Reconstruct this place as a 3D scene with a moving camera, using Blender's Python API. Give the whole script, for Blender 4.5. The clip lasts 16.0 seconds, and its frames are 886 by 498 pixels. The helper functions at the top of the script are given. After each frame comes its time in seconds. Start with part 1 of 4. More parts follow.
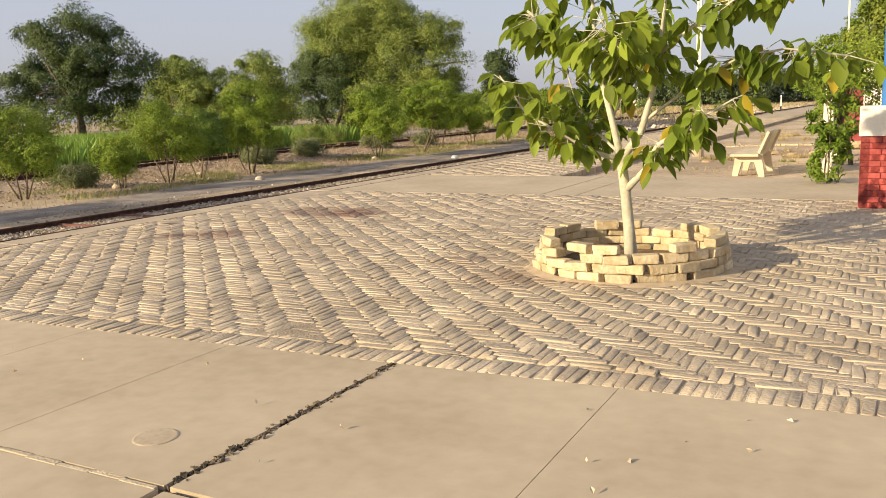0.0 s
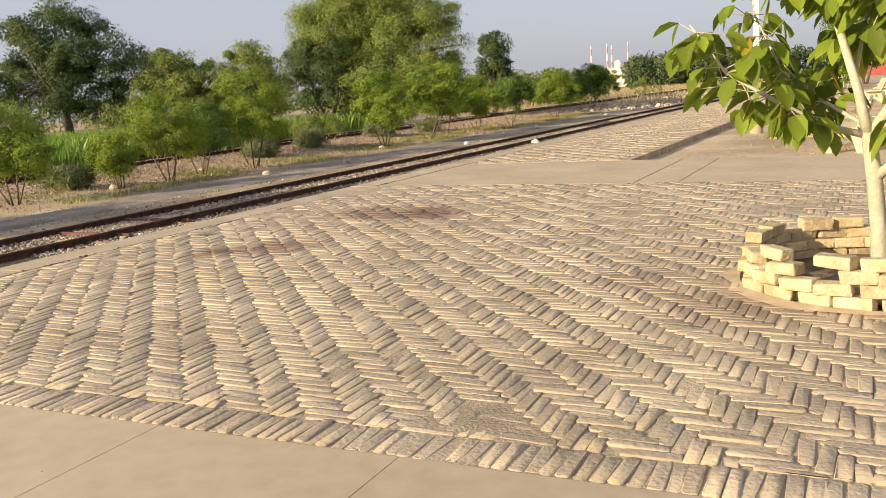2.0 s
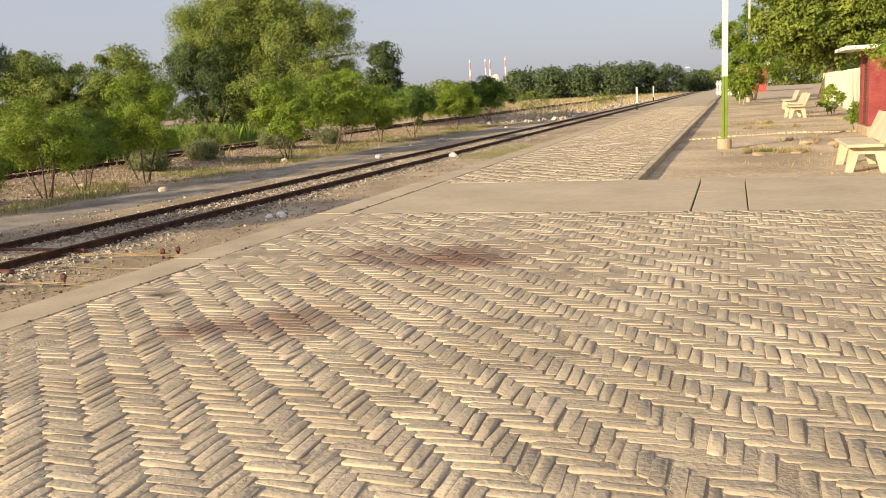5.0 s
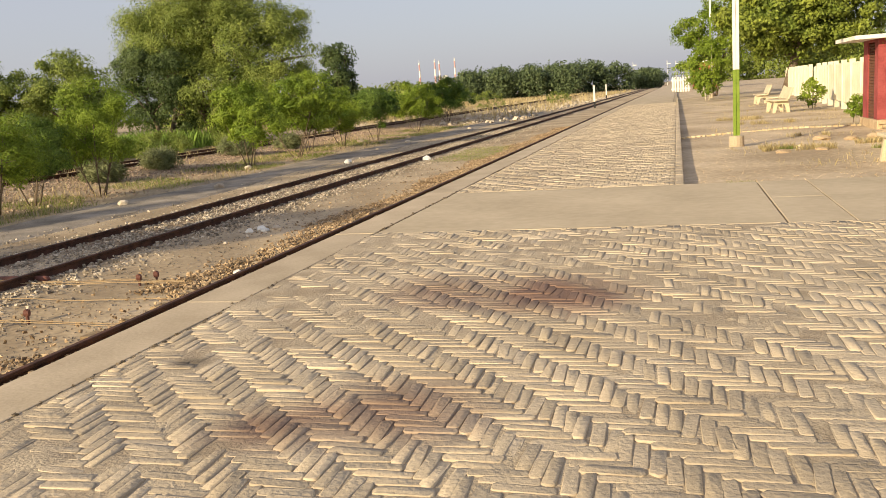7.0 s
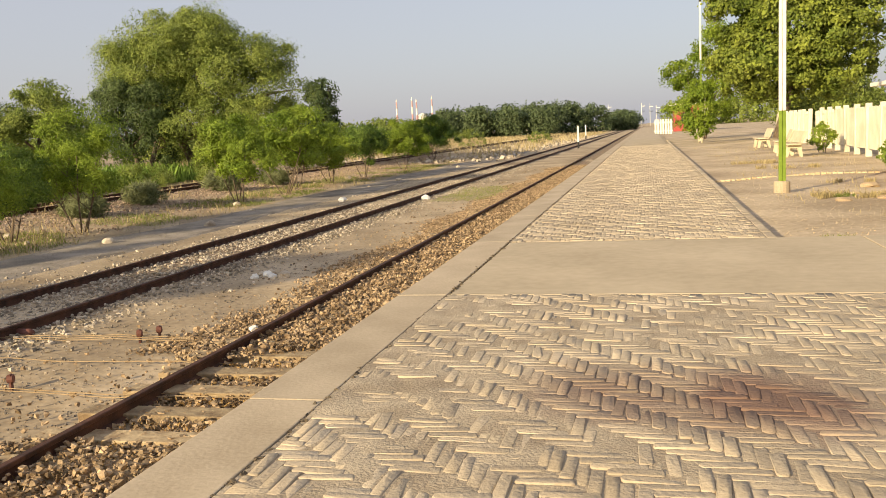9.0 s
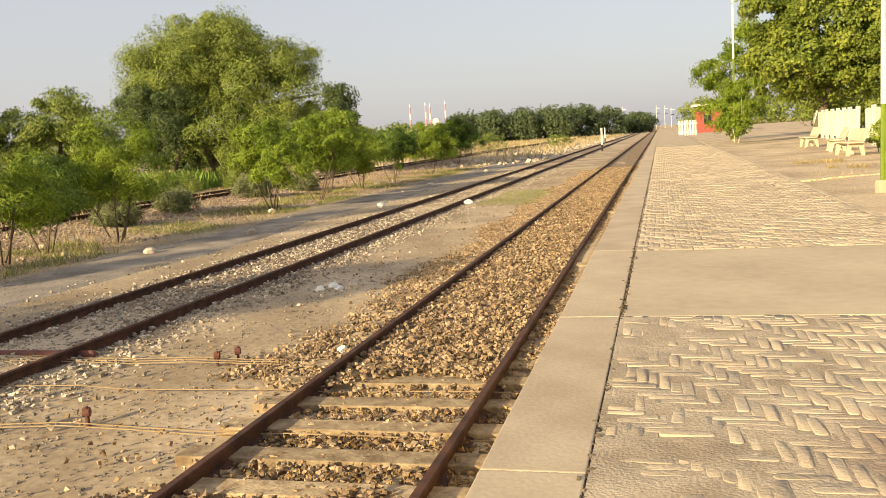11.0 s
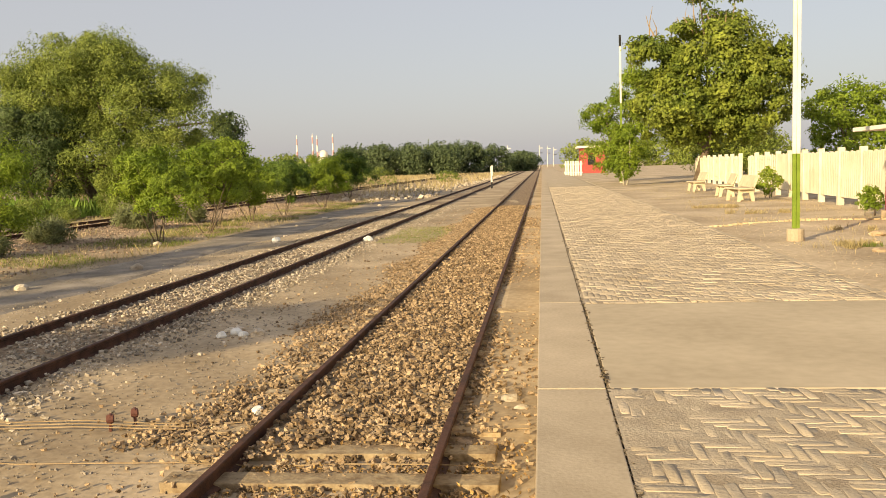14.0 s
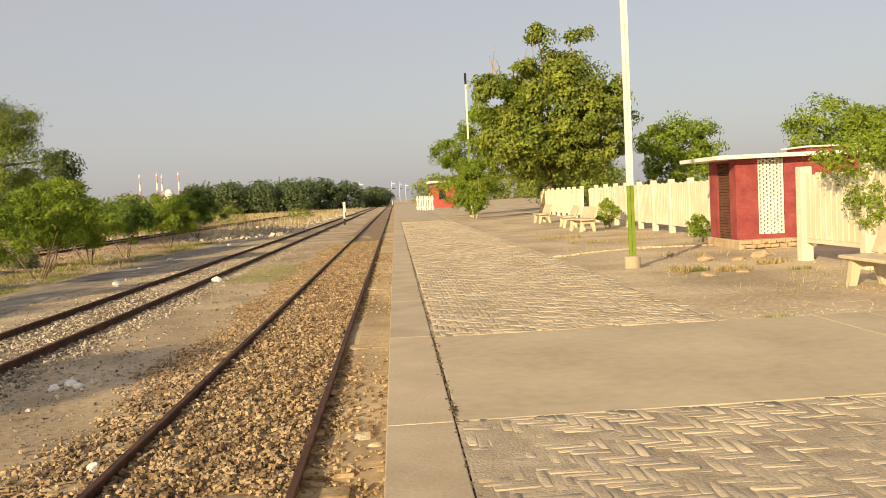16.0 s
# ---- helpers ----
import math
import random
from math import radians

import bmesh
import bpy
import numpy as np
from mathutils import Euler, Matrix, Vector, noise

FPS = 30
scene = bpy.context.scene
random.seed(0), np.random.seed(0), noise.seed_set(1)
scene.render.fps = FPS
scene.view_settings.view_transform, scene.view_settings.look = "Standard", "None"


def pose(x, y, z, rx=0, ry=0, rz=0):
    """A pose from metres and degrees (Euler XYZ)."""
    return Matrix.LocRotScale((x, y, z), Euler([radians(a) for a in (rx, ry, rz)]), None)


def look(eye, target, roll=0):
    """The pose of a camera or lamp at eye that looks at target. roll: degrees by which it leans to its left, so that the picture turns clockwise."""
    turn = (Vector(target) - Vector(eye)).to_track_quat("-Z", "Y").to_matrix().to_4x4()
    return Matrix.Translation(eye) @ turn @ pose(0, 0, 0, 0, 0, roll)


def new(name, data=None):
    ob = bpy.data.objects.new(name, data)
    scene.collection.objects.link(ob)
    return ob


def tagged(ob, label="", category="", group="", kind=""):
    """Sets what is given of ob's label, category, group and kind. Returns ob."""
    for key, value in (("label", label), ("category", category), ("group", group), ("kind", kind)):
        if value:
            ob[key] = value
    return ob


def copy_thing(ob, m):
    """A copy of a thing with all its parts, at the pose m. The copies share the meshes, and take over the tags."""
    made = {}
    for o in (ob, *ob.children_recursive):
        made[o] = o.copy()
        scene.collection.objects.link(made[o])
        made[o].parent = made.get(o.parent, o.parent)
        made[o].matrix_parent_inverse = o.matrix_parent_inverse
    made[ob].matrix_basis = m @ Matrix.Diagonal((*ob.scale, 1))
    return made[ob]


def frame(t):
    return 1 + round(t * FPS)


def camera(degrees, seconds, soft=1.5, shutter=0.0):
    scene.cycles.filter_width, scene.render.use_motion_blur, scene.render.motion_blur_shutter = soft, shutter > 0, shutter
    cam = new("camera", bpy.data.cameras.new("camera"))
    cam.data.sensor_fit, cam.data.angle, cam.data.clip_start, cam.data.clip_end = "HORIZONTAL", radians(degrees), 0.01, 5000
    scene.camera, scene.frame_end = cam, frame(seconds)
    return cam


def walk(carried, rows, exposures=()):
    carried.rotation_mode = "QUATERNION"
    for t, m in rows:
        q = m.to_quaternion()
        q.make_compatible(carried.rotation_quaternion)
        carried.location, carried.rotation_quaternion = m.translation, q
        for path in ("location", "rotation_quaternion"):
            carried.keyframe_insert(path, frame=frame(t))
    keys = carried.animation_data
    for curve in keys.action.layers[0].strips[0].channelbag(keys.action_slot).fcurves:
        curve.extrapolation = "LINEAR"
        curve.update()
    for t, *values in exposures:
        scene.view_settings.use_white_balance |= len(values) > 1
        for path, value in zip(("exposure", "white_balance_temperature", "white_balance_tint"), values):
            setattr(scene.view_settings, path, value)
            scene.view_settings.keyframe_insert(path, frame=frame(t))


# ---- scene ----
cam = camera(55.4, 16.0, soft=0.9)
PATH = [
    (0, (9.043, -11.963, 1.352), (8.11, -10.225, 1.022), -2.0),
    (0.5, (8.588, -11.634, 1.361), (7.645, -9.902, 1.029), -2.8),
    (1, (8.113, -11.264, 1.368), (7.15, -9.542, 1.043), -3.6),
    (1.5, (7.618, -10.97, 1.331), (6.687, -9.233, 0.99), -4.2),
    (2, (7.122, -10.74, 1.29), (6.21, -8.997, 0.929), -3.9),
    (2.5, (6.64, -10.495, 1.3), (5.769, -8.742, 0.893), -3.6),
    (3, (6.229, -10.309, 1.321), (5.457, -8.515, 0.892), -3.5),
    (3.5, (5.848, -9.995, 1.314), (5.102, -8.185, 0.906), -3.4),
    (6, (4.037, -8.463, 1.271), (3.437, -6.586, 0.93), -3.1),
    (6.5, (3.707, -8.201, 1.279), (3.115, -6.322, 0.935), -3.5),
    (7, (3.394, -7.907, 1.303), (2.852, -6.014, 0.949), -4.1),
    (7.5, (3.114, -7.493, 1.302), (2.603, -5.592, 0.948), -3.3),
    (8, (2.787, -7.236, 1.302), (2.359, -5.316, 0.938), -2.3),
    (8.5, (2.432, -7.034, 1.311), (2.001, -5.107, 0.994), -2.9),
    (9, (2.082, -6.722, 1.334), (1.604, -4.799, 1.063), -3.0),
    (11.5, (0.515, -5.659, 1.308), (-0.011, -3.746, 1.056), -4.1),
    (12, (0.385, -5.37, 1.354), (-0.257, -3.49, 1.117), -4.0),
    (12.5, (0.311, -5.275, 1.323), (-0.29, -3.385, 1.063), -2.7),
    (13, (0.122, -5.247, 1.365), (-0.311, -3.313, 1.098), -1.9),
    (13.5, (0.051, -5.223, 1.383), (-0.303, -3.269, 1.141), -1.7),
    (14, (0.058, -5.187, 1.392), (-0.179, -3.211, 1.2), -1.9),
    (14.5, (0.086, -5.147, 1.4), (0.016, -3.153, 1.271), -2.7),
    (15, (0.109, -5.117, 1.387), (0.122, -3.12, 1.276), -3.0),
    (15.5, (0.119, -5.119, 1.385), (0.189, -3.123, 1.274), -3.0),
    (16, (0.125, -5.144, 1.387), (0.233, -3.151, 1.265), -2.9),
]
walk(cam, [(t, look(eye, target, roll)) for t, eye, target, roll in PATH],
     exposures=[(0, 0.62, 6350, 10), (8, 0.57, 6550, 8), (11.5, 0.82, 7150, 7), (13, 0.76, 7200, 7), (14.5, 0.55, 7150, 7), (16, 0.49, 7250, 7)])

# ---- world, sun, exposure ----
SUN_AZ = math.atan2(-0.55, -0.83)          # compass angle of the sun from +y towards +x
SUN_EL = radians(18)
world = bpy.data.worlds.new("world")
scene.world = world
world.use_nodes = True
wn = world.node_tree
sky = wn.nodes.new("ShaderNodeTexSky")
sky.sky_type, sky.sun_disc = "NISHITA", False
sky.sun_elevation, sky.sun_rotation = SUN_EL, SUN_AZ
sky.air_density, sky.dust_density, sky.ozone_density = 1.0, 2.5, 2.0
wn.links.new(sky.outputs[0], wn.nodes["Background"].inputs[0])
bg = wn.nodes["Background"]
bg.inputs[1].default_value = 0.14
# dusty haze: the sky of a hazy evening is nearly even
haze = wn.nodes.new("ShaderNodeBackground")
haze.inputs[0].default_value = (0.375, 0.365, 0.412, 1)
haze.inputs[1].default_value = 1.0
blend = wn.nodes.new("ShaderNodeMixShader")
blend.inputs[0].default_value = 0.75
wn.links.new(bg.outputs[0], blend.inputs[1])
wn.links.new(haze.outputs[0], blend.inputs[2])
wn.links.new(blend.outputs[0], wn.nodes["World Output"].inputs[0])
sun = new("sun", bpy.data.lights.new("sun", "SUN"))
sun.data.energy, sun.data.angle, sun.data.color = 4.6, radians(0.6), (1.0, 0.81, 0.53)
sun.matrix_world = look((0, 0, 0), (-math.sin(SUN_AZ) * math.cos(SUN_EL), -math.cos(SUN_AZ) * math.cos(SUN_EL), -math.sin(SUN_EL)))


# ---- materials ----
def mat(name, a, b, scale=6.0, rough=0.9, bump=0.3, fine=60.0, metal=0.0, spread=0.0, island=False, stains=(), third=None):
    """Two tones mixed by broad and fine noise, with fine relief. spread: change of lightness from piece to piece."""
    m = bpy.data.materials.new(name)
    m.use_nodes = True
    nt = m.node_tree
    n, l = nt.nodes, nt.links
    bs = n["Principled BSDF"]
    bs.inputs["Roughness"].default_value, bs.inputs["Metallic"].default_value = rough, metal
    bs.inputs["Specular IOR Level"].default_value = 0.25
    geo = n.new("ShaderNodeNewGeometry")
    big, small = n.new("ShaderNodeTexNoise"), n.new("ShaderNodeTexNoise")
    for tex, s, d in ((big, scale, 6.0), (small, fine, 4.0)):
        tex.inputs["Scale"].default_value, tex.inputs["Detail"].default_value = s, d
        l.new(geo.outputs["Position"], tex.inputs["Vector"])
    add = n.new("ShaderNodeMath")
    add.operation = "MULTIPLY_ADD"
    l.new(small.outputs[0], add.inputs[0])
    add.inputs[1].default_value = 0.5
    l.new(big.outputs[0], add.inputs[2])
    ramp = n.new("ShaderNodeValToRGB")
    l.new(add.outputs[0], ramp.inputs[0])
    ramp.color_ramp.elements[0].position, ramp.color_ramp.elements[1].position = 0.55, 0.95
    ramp.color_ramp.elements[0].color, ramp.color_ramp.elements[1].color = (*a, 1), (*b, 1)
    if third:
        e = ramp.color_ramp.elements.new(0.75)
        e.color = (*third, 1)
    col = ramp.outputs[0]
    for (x, y, r, tone, amount) in stains:
        d = n.new("ShaderNodeVectorMath")
        d.operation = "DISTANCE"
        d.inputs[1].default_value = (x, y, 0)
        l.new(geo.outputs["Position"], d.inputs[0])
        w = n.new("ShaderNodeMath")
        w.operation = "MULTIPLY_ADD"
        l.new(big.outputs[0], w.inputs[0])
        w.inputs[1].default_value = -1.6 * r
        l.new(d.outputs["Value"], w.inputs[2])
        mr = n.new("ShaderNodeMapRange")
        l.new(w.outputs[0], mr.inputs[0])
        mr.inputs[1].default_value, mr.inputs[2].default_value = r * 0.2, -r * 0.6
        mr.inputs[3].default_value, mr.inputs[4].default_value = 0.0, amount
        mx = n.new("ShaderNodeMix")
        mx.data_type = "RGBA"
        l.new(mr.outputs[0], mx.inputs[0])
        l.new(col, mx.inputs[6])
        mx.inputs[7].default_value = (*tone, 1)
        col = mx.outputs[2]
    if spread:
        hsv = n.new("ShaderNodeHueSaturation")
        r = n.new("ShaderNodeMapRange")
        if island:
            l.new(geo.outputs["Random Per Island"], r.inputs[0])
        else:
            info = n.new("ShaderNodeObjectInfo")
            l.new(info.outputs["Random"], r.inputs[0])
        r.inputs[3].default_value, r.inputs[4].default_value = 1 - spread, 1 + spread
        l.new(r.outputs[0], hsv.inputs["Value"])
        l.new(col, hsv.inputs["Color"])
        col = hsv.outputs[0]
    l.new(col, bs.inputs["Base Color"])
    if bump:
        bp = n.new("ShaderNodeBump")
        bp.inputs["Strength"].default_value, bp.inputs["Distance"].default_value = bump, 0.02
        l.new(add.outputs[0], bp.inputs["Height"])
        l.new(bp.outputs[0], bs.inputs["Normal"])
    return m


def leafmat(name, a, b, through_light=0.3):
    """Leaves: tone changes from leaf to leaf and from clump to clump, and some light passes through."""
    m = mat(name, a, b, scale=0.6, rough=0.55, bump=0, fine=3.0, spread=0.35, island=True)
    nt = m.node_tree
    n, l = nt.nodes, nt.links
    bs, out = n["Principled BSDF"], n["Material Output"]
    tr = n.new("ShaderNodeBsdfTranslucent")
    mx = n.new("ShaderNodeMixShader")
    mx.inputs[0].default_value = through_light
    src = bs.inputs["Base Color"].links[0].from_socket
    l.new(src, tr.inputs[0])
    l.new(bs.outputs[0], mx.inputs[1])
    l.new(tr.outputs[0], mx.inputs[2])
    l.new(mx.outputs[0], out.inputs[0])
    return m


RED_STAIN = (0.13, 0.06, 0.045)
BLACK_STAIN = (0.07, 0.055, 0.04)
STAINS = ((2.55, -2.6, 0.75, RED_STAIN, 0.8), (1.8, -2.5, 0.55, RED_STAIN, 0.6), (2.2, -4.6, 0.5, RED_STAIN, 0.65), (1.7, -4.9, 0.35, RED_STAIN, 0.7),
          (0.85, -4.1, 0.14, BLACK_STAIN, 0.8), (6.4, -5.9, 0.55, RED_STAIN, 0.4), (5.7, -5.3, 0.4, RED_STAIN, 0.35))
M_BRICK = mat("paving_brick", (0.385, 0.31, 0.215), (0.535, 0.44, 0.315), scale=1.3, fine=42, bump=0.75, spread=0.12, island=True, stains=STAINS)
M_BRICK1 = mat("paving_brick_single", (0.385, 0.31, 0.215), (0.535, 0.44, 0.315), scale=1.3, fine=42, bump=0.75, spread=0.12, stains=STAINS)
M_BED = mat("sandy_joint", (0.30, 0.235, 0.16), (0.50, 0.41, 0.29), scale=3, fine=60, bump=0.8, stains=STAINS)
M_CONC = mat("concrete", (0.415, 0.335, 0.225), (0.54, 0.445, 0.31), scale=0.8, fine=9, bump=0.12, rough=0.85)
M_COPE = mat("coping_concrete", (0.39, 0.31, 0.21), (0.54, 0.44, 0.31), scale=1.5, fine=40, bump=0.2, rough=0.85, spread=0.06)
M_CRACK = mat("crumbled_edge", (0.05, 0.04, 0.03), (0.22, 0.17, 0.11), scale=12, fine=90, bump=1.0)
M_MORTAR = mat("pale_mortar", (0.45, 0.36, 0.24), (0.62, 0.52, 0.36), scale=10, fine=80, bump=0.6)
M_SAND = mat("sandy_ground", (0.33, 0.25, 0.16), (0.62, 0.50, 0.345), scale=0.45, fine=11, bump=0.6, third=(0.48, 0.375, 0.25))
M_TRACKSOIL = mat("trackside_soil", (0.28, 0.21, 0.13), (0.54, 0.425, 0.285), scale=0.4, fine=10, bump=0.9, third=(0.40, 0.31, 0.20))
M_GRAVEL = mat("grey_gravel", (0.17, 0.145, 0.115), (0.36, 0.31, 0.25), scale=1.2, fine=25, bump=0.9)
M_BALLAST = mat("ballast_stone", (0.155, 0.10, 0.053), (0.48, 0.355, 0.22), scale=3, fine=50, bump=0.3, spread=0.45, island=True)
M_PALEBAL = mat("pale_ballast_stone", (0.20, 0.17, 0.13), (0.55, 0.47, 0.365), scale=3, fine=50, bump=0.3, spread=0.45, island=True)
M_BANKST = mat("pinkish_bank_stone", (0.22, 0.155, 0.11), (0.52, 0.40, 0.30), scale=3, fine=50, bump=0.3, spread=0.4, island=True)
M_RAIL = mat("rusty_rail", (0.035, 0.018, 0.012), (0.11, 0.05, 0.03), scale=5, fine=60, bump=0.3, rough=0.7)
M_WOOD = mat("weathered_sleeper", (0.22, 0.15, 0.085), (0.46, 0.36, 0.22), scale=6, fine=30, bump=0.8, spread=0.2)
M_YBRICK = mat("yellow_brick", (0.44, 0.33, 0.18), (0.66, 0.55, 0.36), scale=9, fine=45, bump=0.9, spread=0.22)
M_SOIL = mat("dark_soil", (0.12, 0.08, 0.05), (0.28, 0.2, 0.13), scale=8, fine=60, bump=1.0)
M_WHITE = mat("white_paint", (0.70, 0.66, 0.55), (0.82, 0.79, 0.70), scale=3, fine=30, bump=0.15, rough=0.7)
M_CREAM = mat("cream_limewash", (0.62, 0.56, 0.40), (0.77, 0.71, 0.55), scale=1.5, fine=20, bump=0.3, rough=0.9)
M_RED = mat("red_paint", (0.25, 0.05, 0.05), (0.35, 0.085, 0.08), scale=3, fine=25, bump=0.25, rough=0.8, spread=0.08)
M_REDBRK = mat("red_painted_brick", (0.30, 0.055, 0.05), (0.46, 0.11, 0.09), scale=6, fine=30, bump=0.4, spread=0.15)
M_GREEN = mat("green_paint", (0.13, 0.20, 0.02), (0.22, 0.30, 0.04), scale=4, fine=30, bump=0.1, rough=0.6)
M_BLACK = mat("black_paint", (0.015, 0.015, 0.015), (0.04, 0.04, 0.04), scale=4, bump=0.1)
M_BLUE = mat("blue_paint", (0.03, 0.12, 0.35), (0.05, 0.18, 0.45), scale=4, bump=0.1, rough=0.6)
M_BENCH = mat("cast_concrete", (0.50, 0.42, 0.28), (0.66, 0.57, 0.40), scale=3, fine=40, bump=0.3)
M_BARK = mat("bark", (0.09, 0.065, 0.045), (0.22, 0.17, 0.12), scale=4, fine=30, bump=0.9)
M_PALEBARK = mat("pale_bark", (0.42, 0.38, 0.27), (0.62, 0.58, 0.44), scale=5, fine=35, bump=0.5)
M_STONE = mat("rough_stone", (0.36, 0.29, 0.21), (0.62, 0.54, 0.42), scale=4, fine=30, bump=0.8, spread=0.2)
M_CHALK = mat("whitewashed_stone", (0.68, 0.66, 0.60), (0.82, 0.80, 0.74), scale=6, fine=30, bump=0.4)
M_PIPE = mat("red_oxide_pipe", (0.10, 0.04, 0.03), (0.18, 0.075, 0.055), scale=5, bump=0.3, rough=0.7)
M_WIRE = mat("rusty_wire", (0.25, 0.17, 0.09), (0.42, 0.31, 0.18), scale=5, bump=0)
M_DOOR = mat("brown_lattice", (0.10, 0.045, 0.03), (0.17, 0.08, 0.05), scale=5, bump=0.3)
M_LITTER = mat("dry_leaf_litter", (0.16, 0.09, 0.035), (0.42, 0.27, 0.10), scale=4, bump=0.3, spread=0.4, island=True)
M_STRAW = mat("pale_scrap", (0.30, 0.22, 0.12), (0.75, 0.68, 0.52), scale=4, bump=0, spread=0.4, island=True)
M_BRICKY = mat("buff_rubble", (0.36, 0.25, 0.15), (0.56, 0.43, 0.27), scale=5, fine=30, bump=1.0)
L_FICUS = leafmat("broad_leaf", (0.125, 0.19, 0.018), (0.30, 0.37, 0.045), 0.45)
L_YELLOW = leafmat("yellowed_leaf", (0.50, 0.36, 0.03), (0.60, 0.50, 0.06), 0.45)
L_ACACIA = leafmat("acacia_leaf", (0.115, 0.16, 0.028), (0.285, 0.335, 0.07), 0.2)
L_DARK = leafmat("dark_leaf", (0.042, 0.07, 0.022), (0.12, 0.16, 0.048), 0.15)
L_DARKBUSH = leafmat("dark_bush_leaf", (0.06, 0.115, 0.016), (0.15, 0.22, 0.035), 0.2)
L_BUSH = leafmat("bush_leaf", (0.12, 0.19, 0.016), (0.27, 0.35, 0.04), 0.28)
L_PIPAL = leafmat("pipal_leaf", (0.10, 0.145, 0.02), (0.26, 0.30, 0.045), 0.22)
L_GRASS = leafmat("grass_blade", (0.16, 0.20, 0.04), (0.30, 0.31, 0.09))
L_DRY = leafmat("dry_grass", (0.36, 0.29, 0.14), (0.52, 0.42, 0.22), 0.3)
L_SAGE = leafmat("grey_green_leaf", (0.13, 0.155, 0.065), (0.25, 0.265, 0.12), 0.2)
L_REED = leafmat("reed_blade", (0.16, 0.26, 0.04), (0.26, 0.38, 0.07), 0.28)


# ---- builders ----
def mesh_of(name, bm, material, smooth=False):
    me = bpy.data.meshes.new(name)
    bm.normal_update()
    bm.to_mesh(me)
    bm.free()
    me.materials.append(material)
    if smooth:
        for p in me.polygons:
            p.use_smooth = True
    return me


def part(name, bm, material, parent=None, label="", smooth=False):
    ob = new(name, mesh_of(name, bm, material, smooth))
    ob.parent = parent
    if label:
        ob["label"] = label
    return ob


def raw(name, verts, faces, material, parent=None, kind="", smooth=False):
    """A mesh of many like pieces from arrays: verts (n, 3), faces (m, 3 or 4)."""
    me = bpy.data.meshes.new(name)
    verts, faces = np.asarray(verts, np.float32), np.asarray(faces, np.int32)
    k = faces.shape[1]
    me.vertices.add(len(verts))
    me.vertices.foreach_set("co", verts.ravel())
    me.loops.add(faces.size)
    me.loops.foreach_set("vertex_index", faces.ravel())
    me.polygons.add(len(faces))
    me.polygons.foreach_set("loop_start", np.arange(0, faces.size, k, dtype=np.int32))
    me.polygons.foreach_set("loop_total", np.full(len(faces), k, np.int32))
    me.update(calc_edges=True)
    me.validate()
    me.materials.append(material)
    me.polygons.foreach_set("use_smooth", np.full(len(faces), bool(smooth)))
    ob = new(name, me)
    ob.parent = parent
    if kind:
        ob["kind"] = kind
    return ob


def empty(name, m=None):
    ob = new(name)
    if m is not None:
        ob.matrix_basis = m
    return ob


def box(bm, x0, y0, z0, x1, y1, z1, bevel=0.0, m=None, jit=0.0):
    r = bmesh.ops.create_cube(bm, size=1)
    vs = r["verts"]
    for v in vs:
        v.co = Vector(((x0 + x1) / 2 + v.co.x * (x1 - x0), (y0 + y1) / 2 + v.co.y * (y1 - y0), (z0 + z1) / 2 + v.co.z * (z1 - z0)))
        if jit:
            v.co += Vector((random.uniform(-jit, jit), random.uniform(-jit, jit), random.uniform(-jit, jit)))
        if m is not None:
            v.co = m @ v.co
    if bevel:
        es = list({e for v in vs for e in v.link_edges})
        bmesh.ops.bevel(bm, geom=es, offset=bevel, segments=2, affect="EDGES", profile=0.6)
    return bm


def boxm(*a, **k):
    return box(bmesh.new(), *a, **k)


def tube(bm, pts, radii, sides=8, cap=True):
    """A tapered tube along points."""
    rings = []
    pts = [Vector(p) for p in pts]
    for i, p in enumerate(pts):
        d = (pts[min(i + 1, len(pts) - 1)] - pts[max(i - 1, 0)]).normalized()
        q = d.to_track_quat("Z", "Y")
        rings.append([bm.verts.new(p + q @ Vector((math.cos(2 * math.pi * k / sides) * radii[i], math.sin(2 * math.pi * k / sides) * radii[i], 0))) for k in range(sides)])
    for r0, r1 in zip(rings, rings[1:]):
        for k in range(sides):
            bm.faces.new((r0[k], r0[(k + 1) % sides], r1[(k + 1) % sides], r1[k]))
    if cap:
        bm.faces.new(rings[0][::-1])
        bm.faces.new(rings[-1])
    return bm


def prism(bm, outline, y0, y1):
    """An outline in x and z drawn out along y."""
    a = [bm.verts.new((x, y0, z)) for x, z in outline]
    b = [bm.verts.new((x, y1, z)) for x, z in outline]
    k = len(outline)
    for i in range(k):
        bm.faces.new((a[i], b[i], b[(i + 1) % k], a[(i + 1) % k]))
    bm.faces.new(a)
    bm.faces.new(b[::-1])
    bmesh.ops.recalc_face_normals(bm, faces=bm.faces)
    return bm


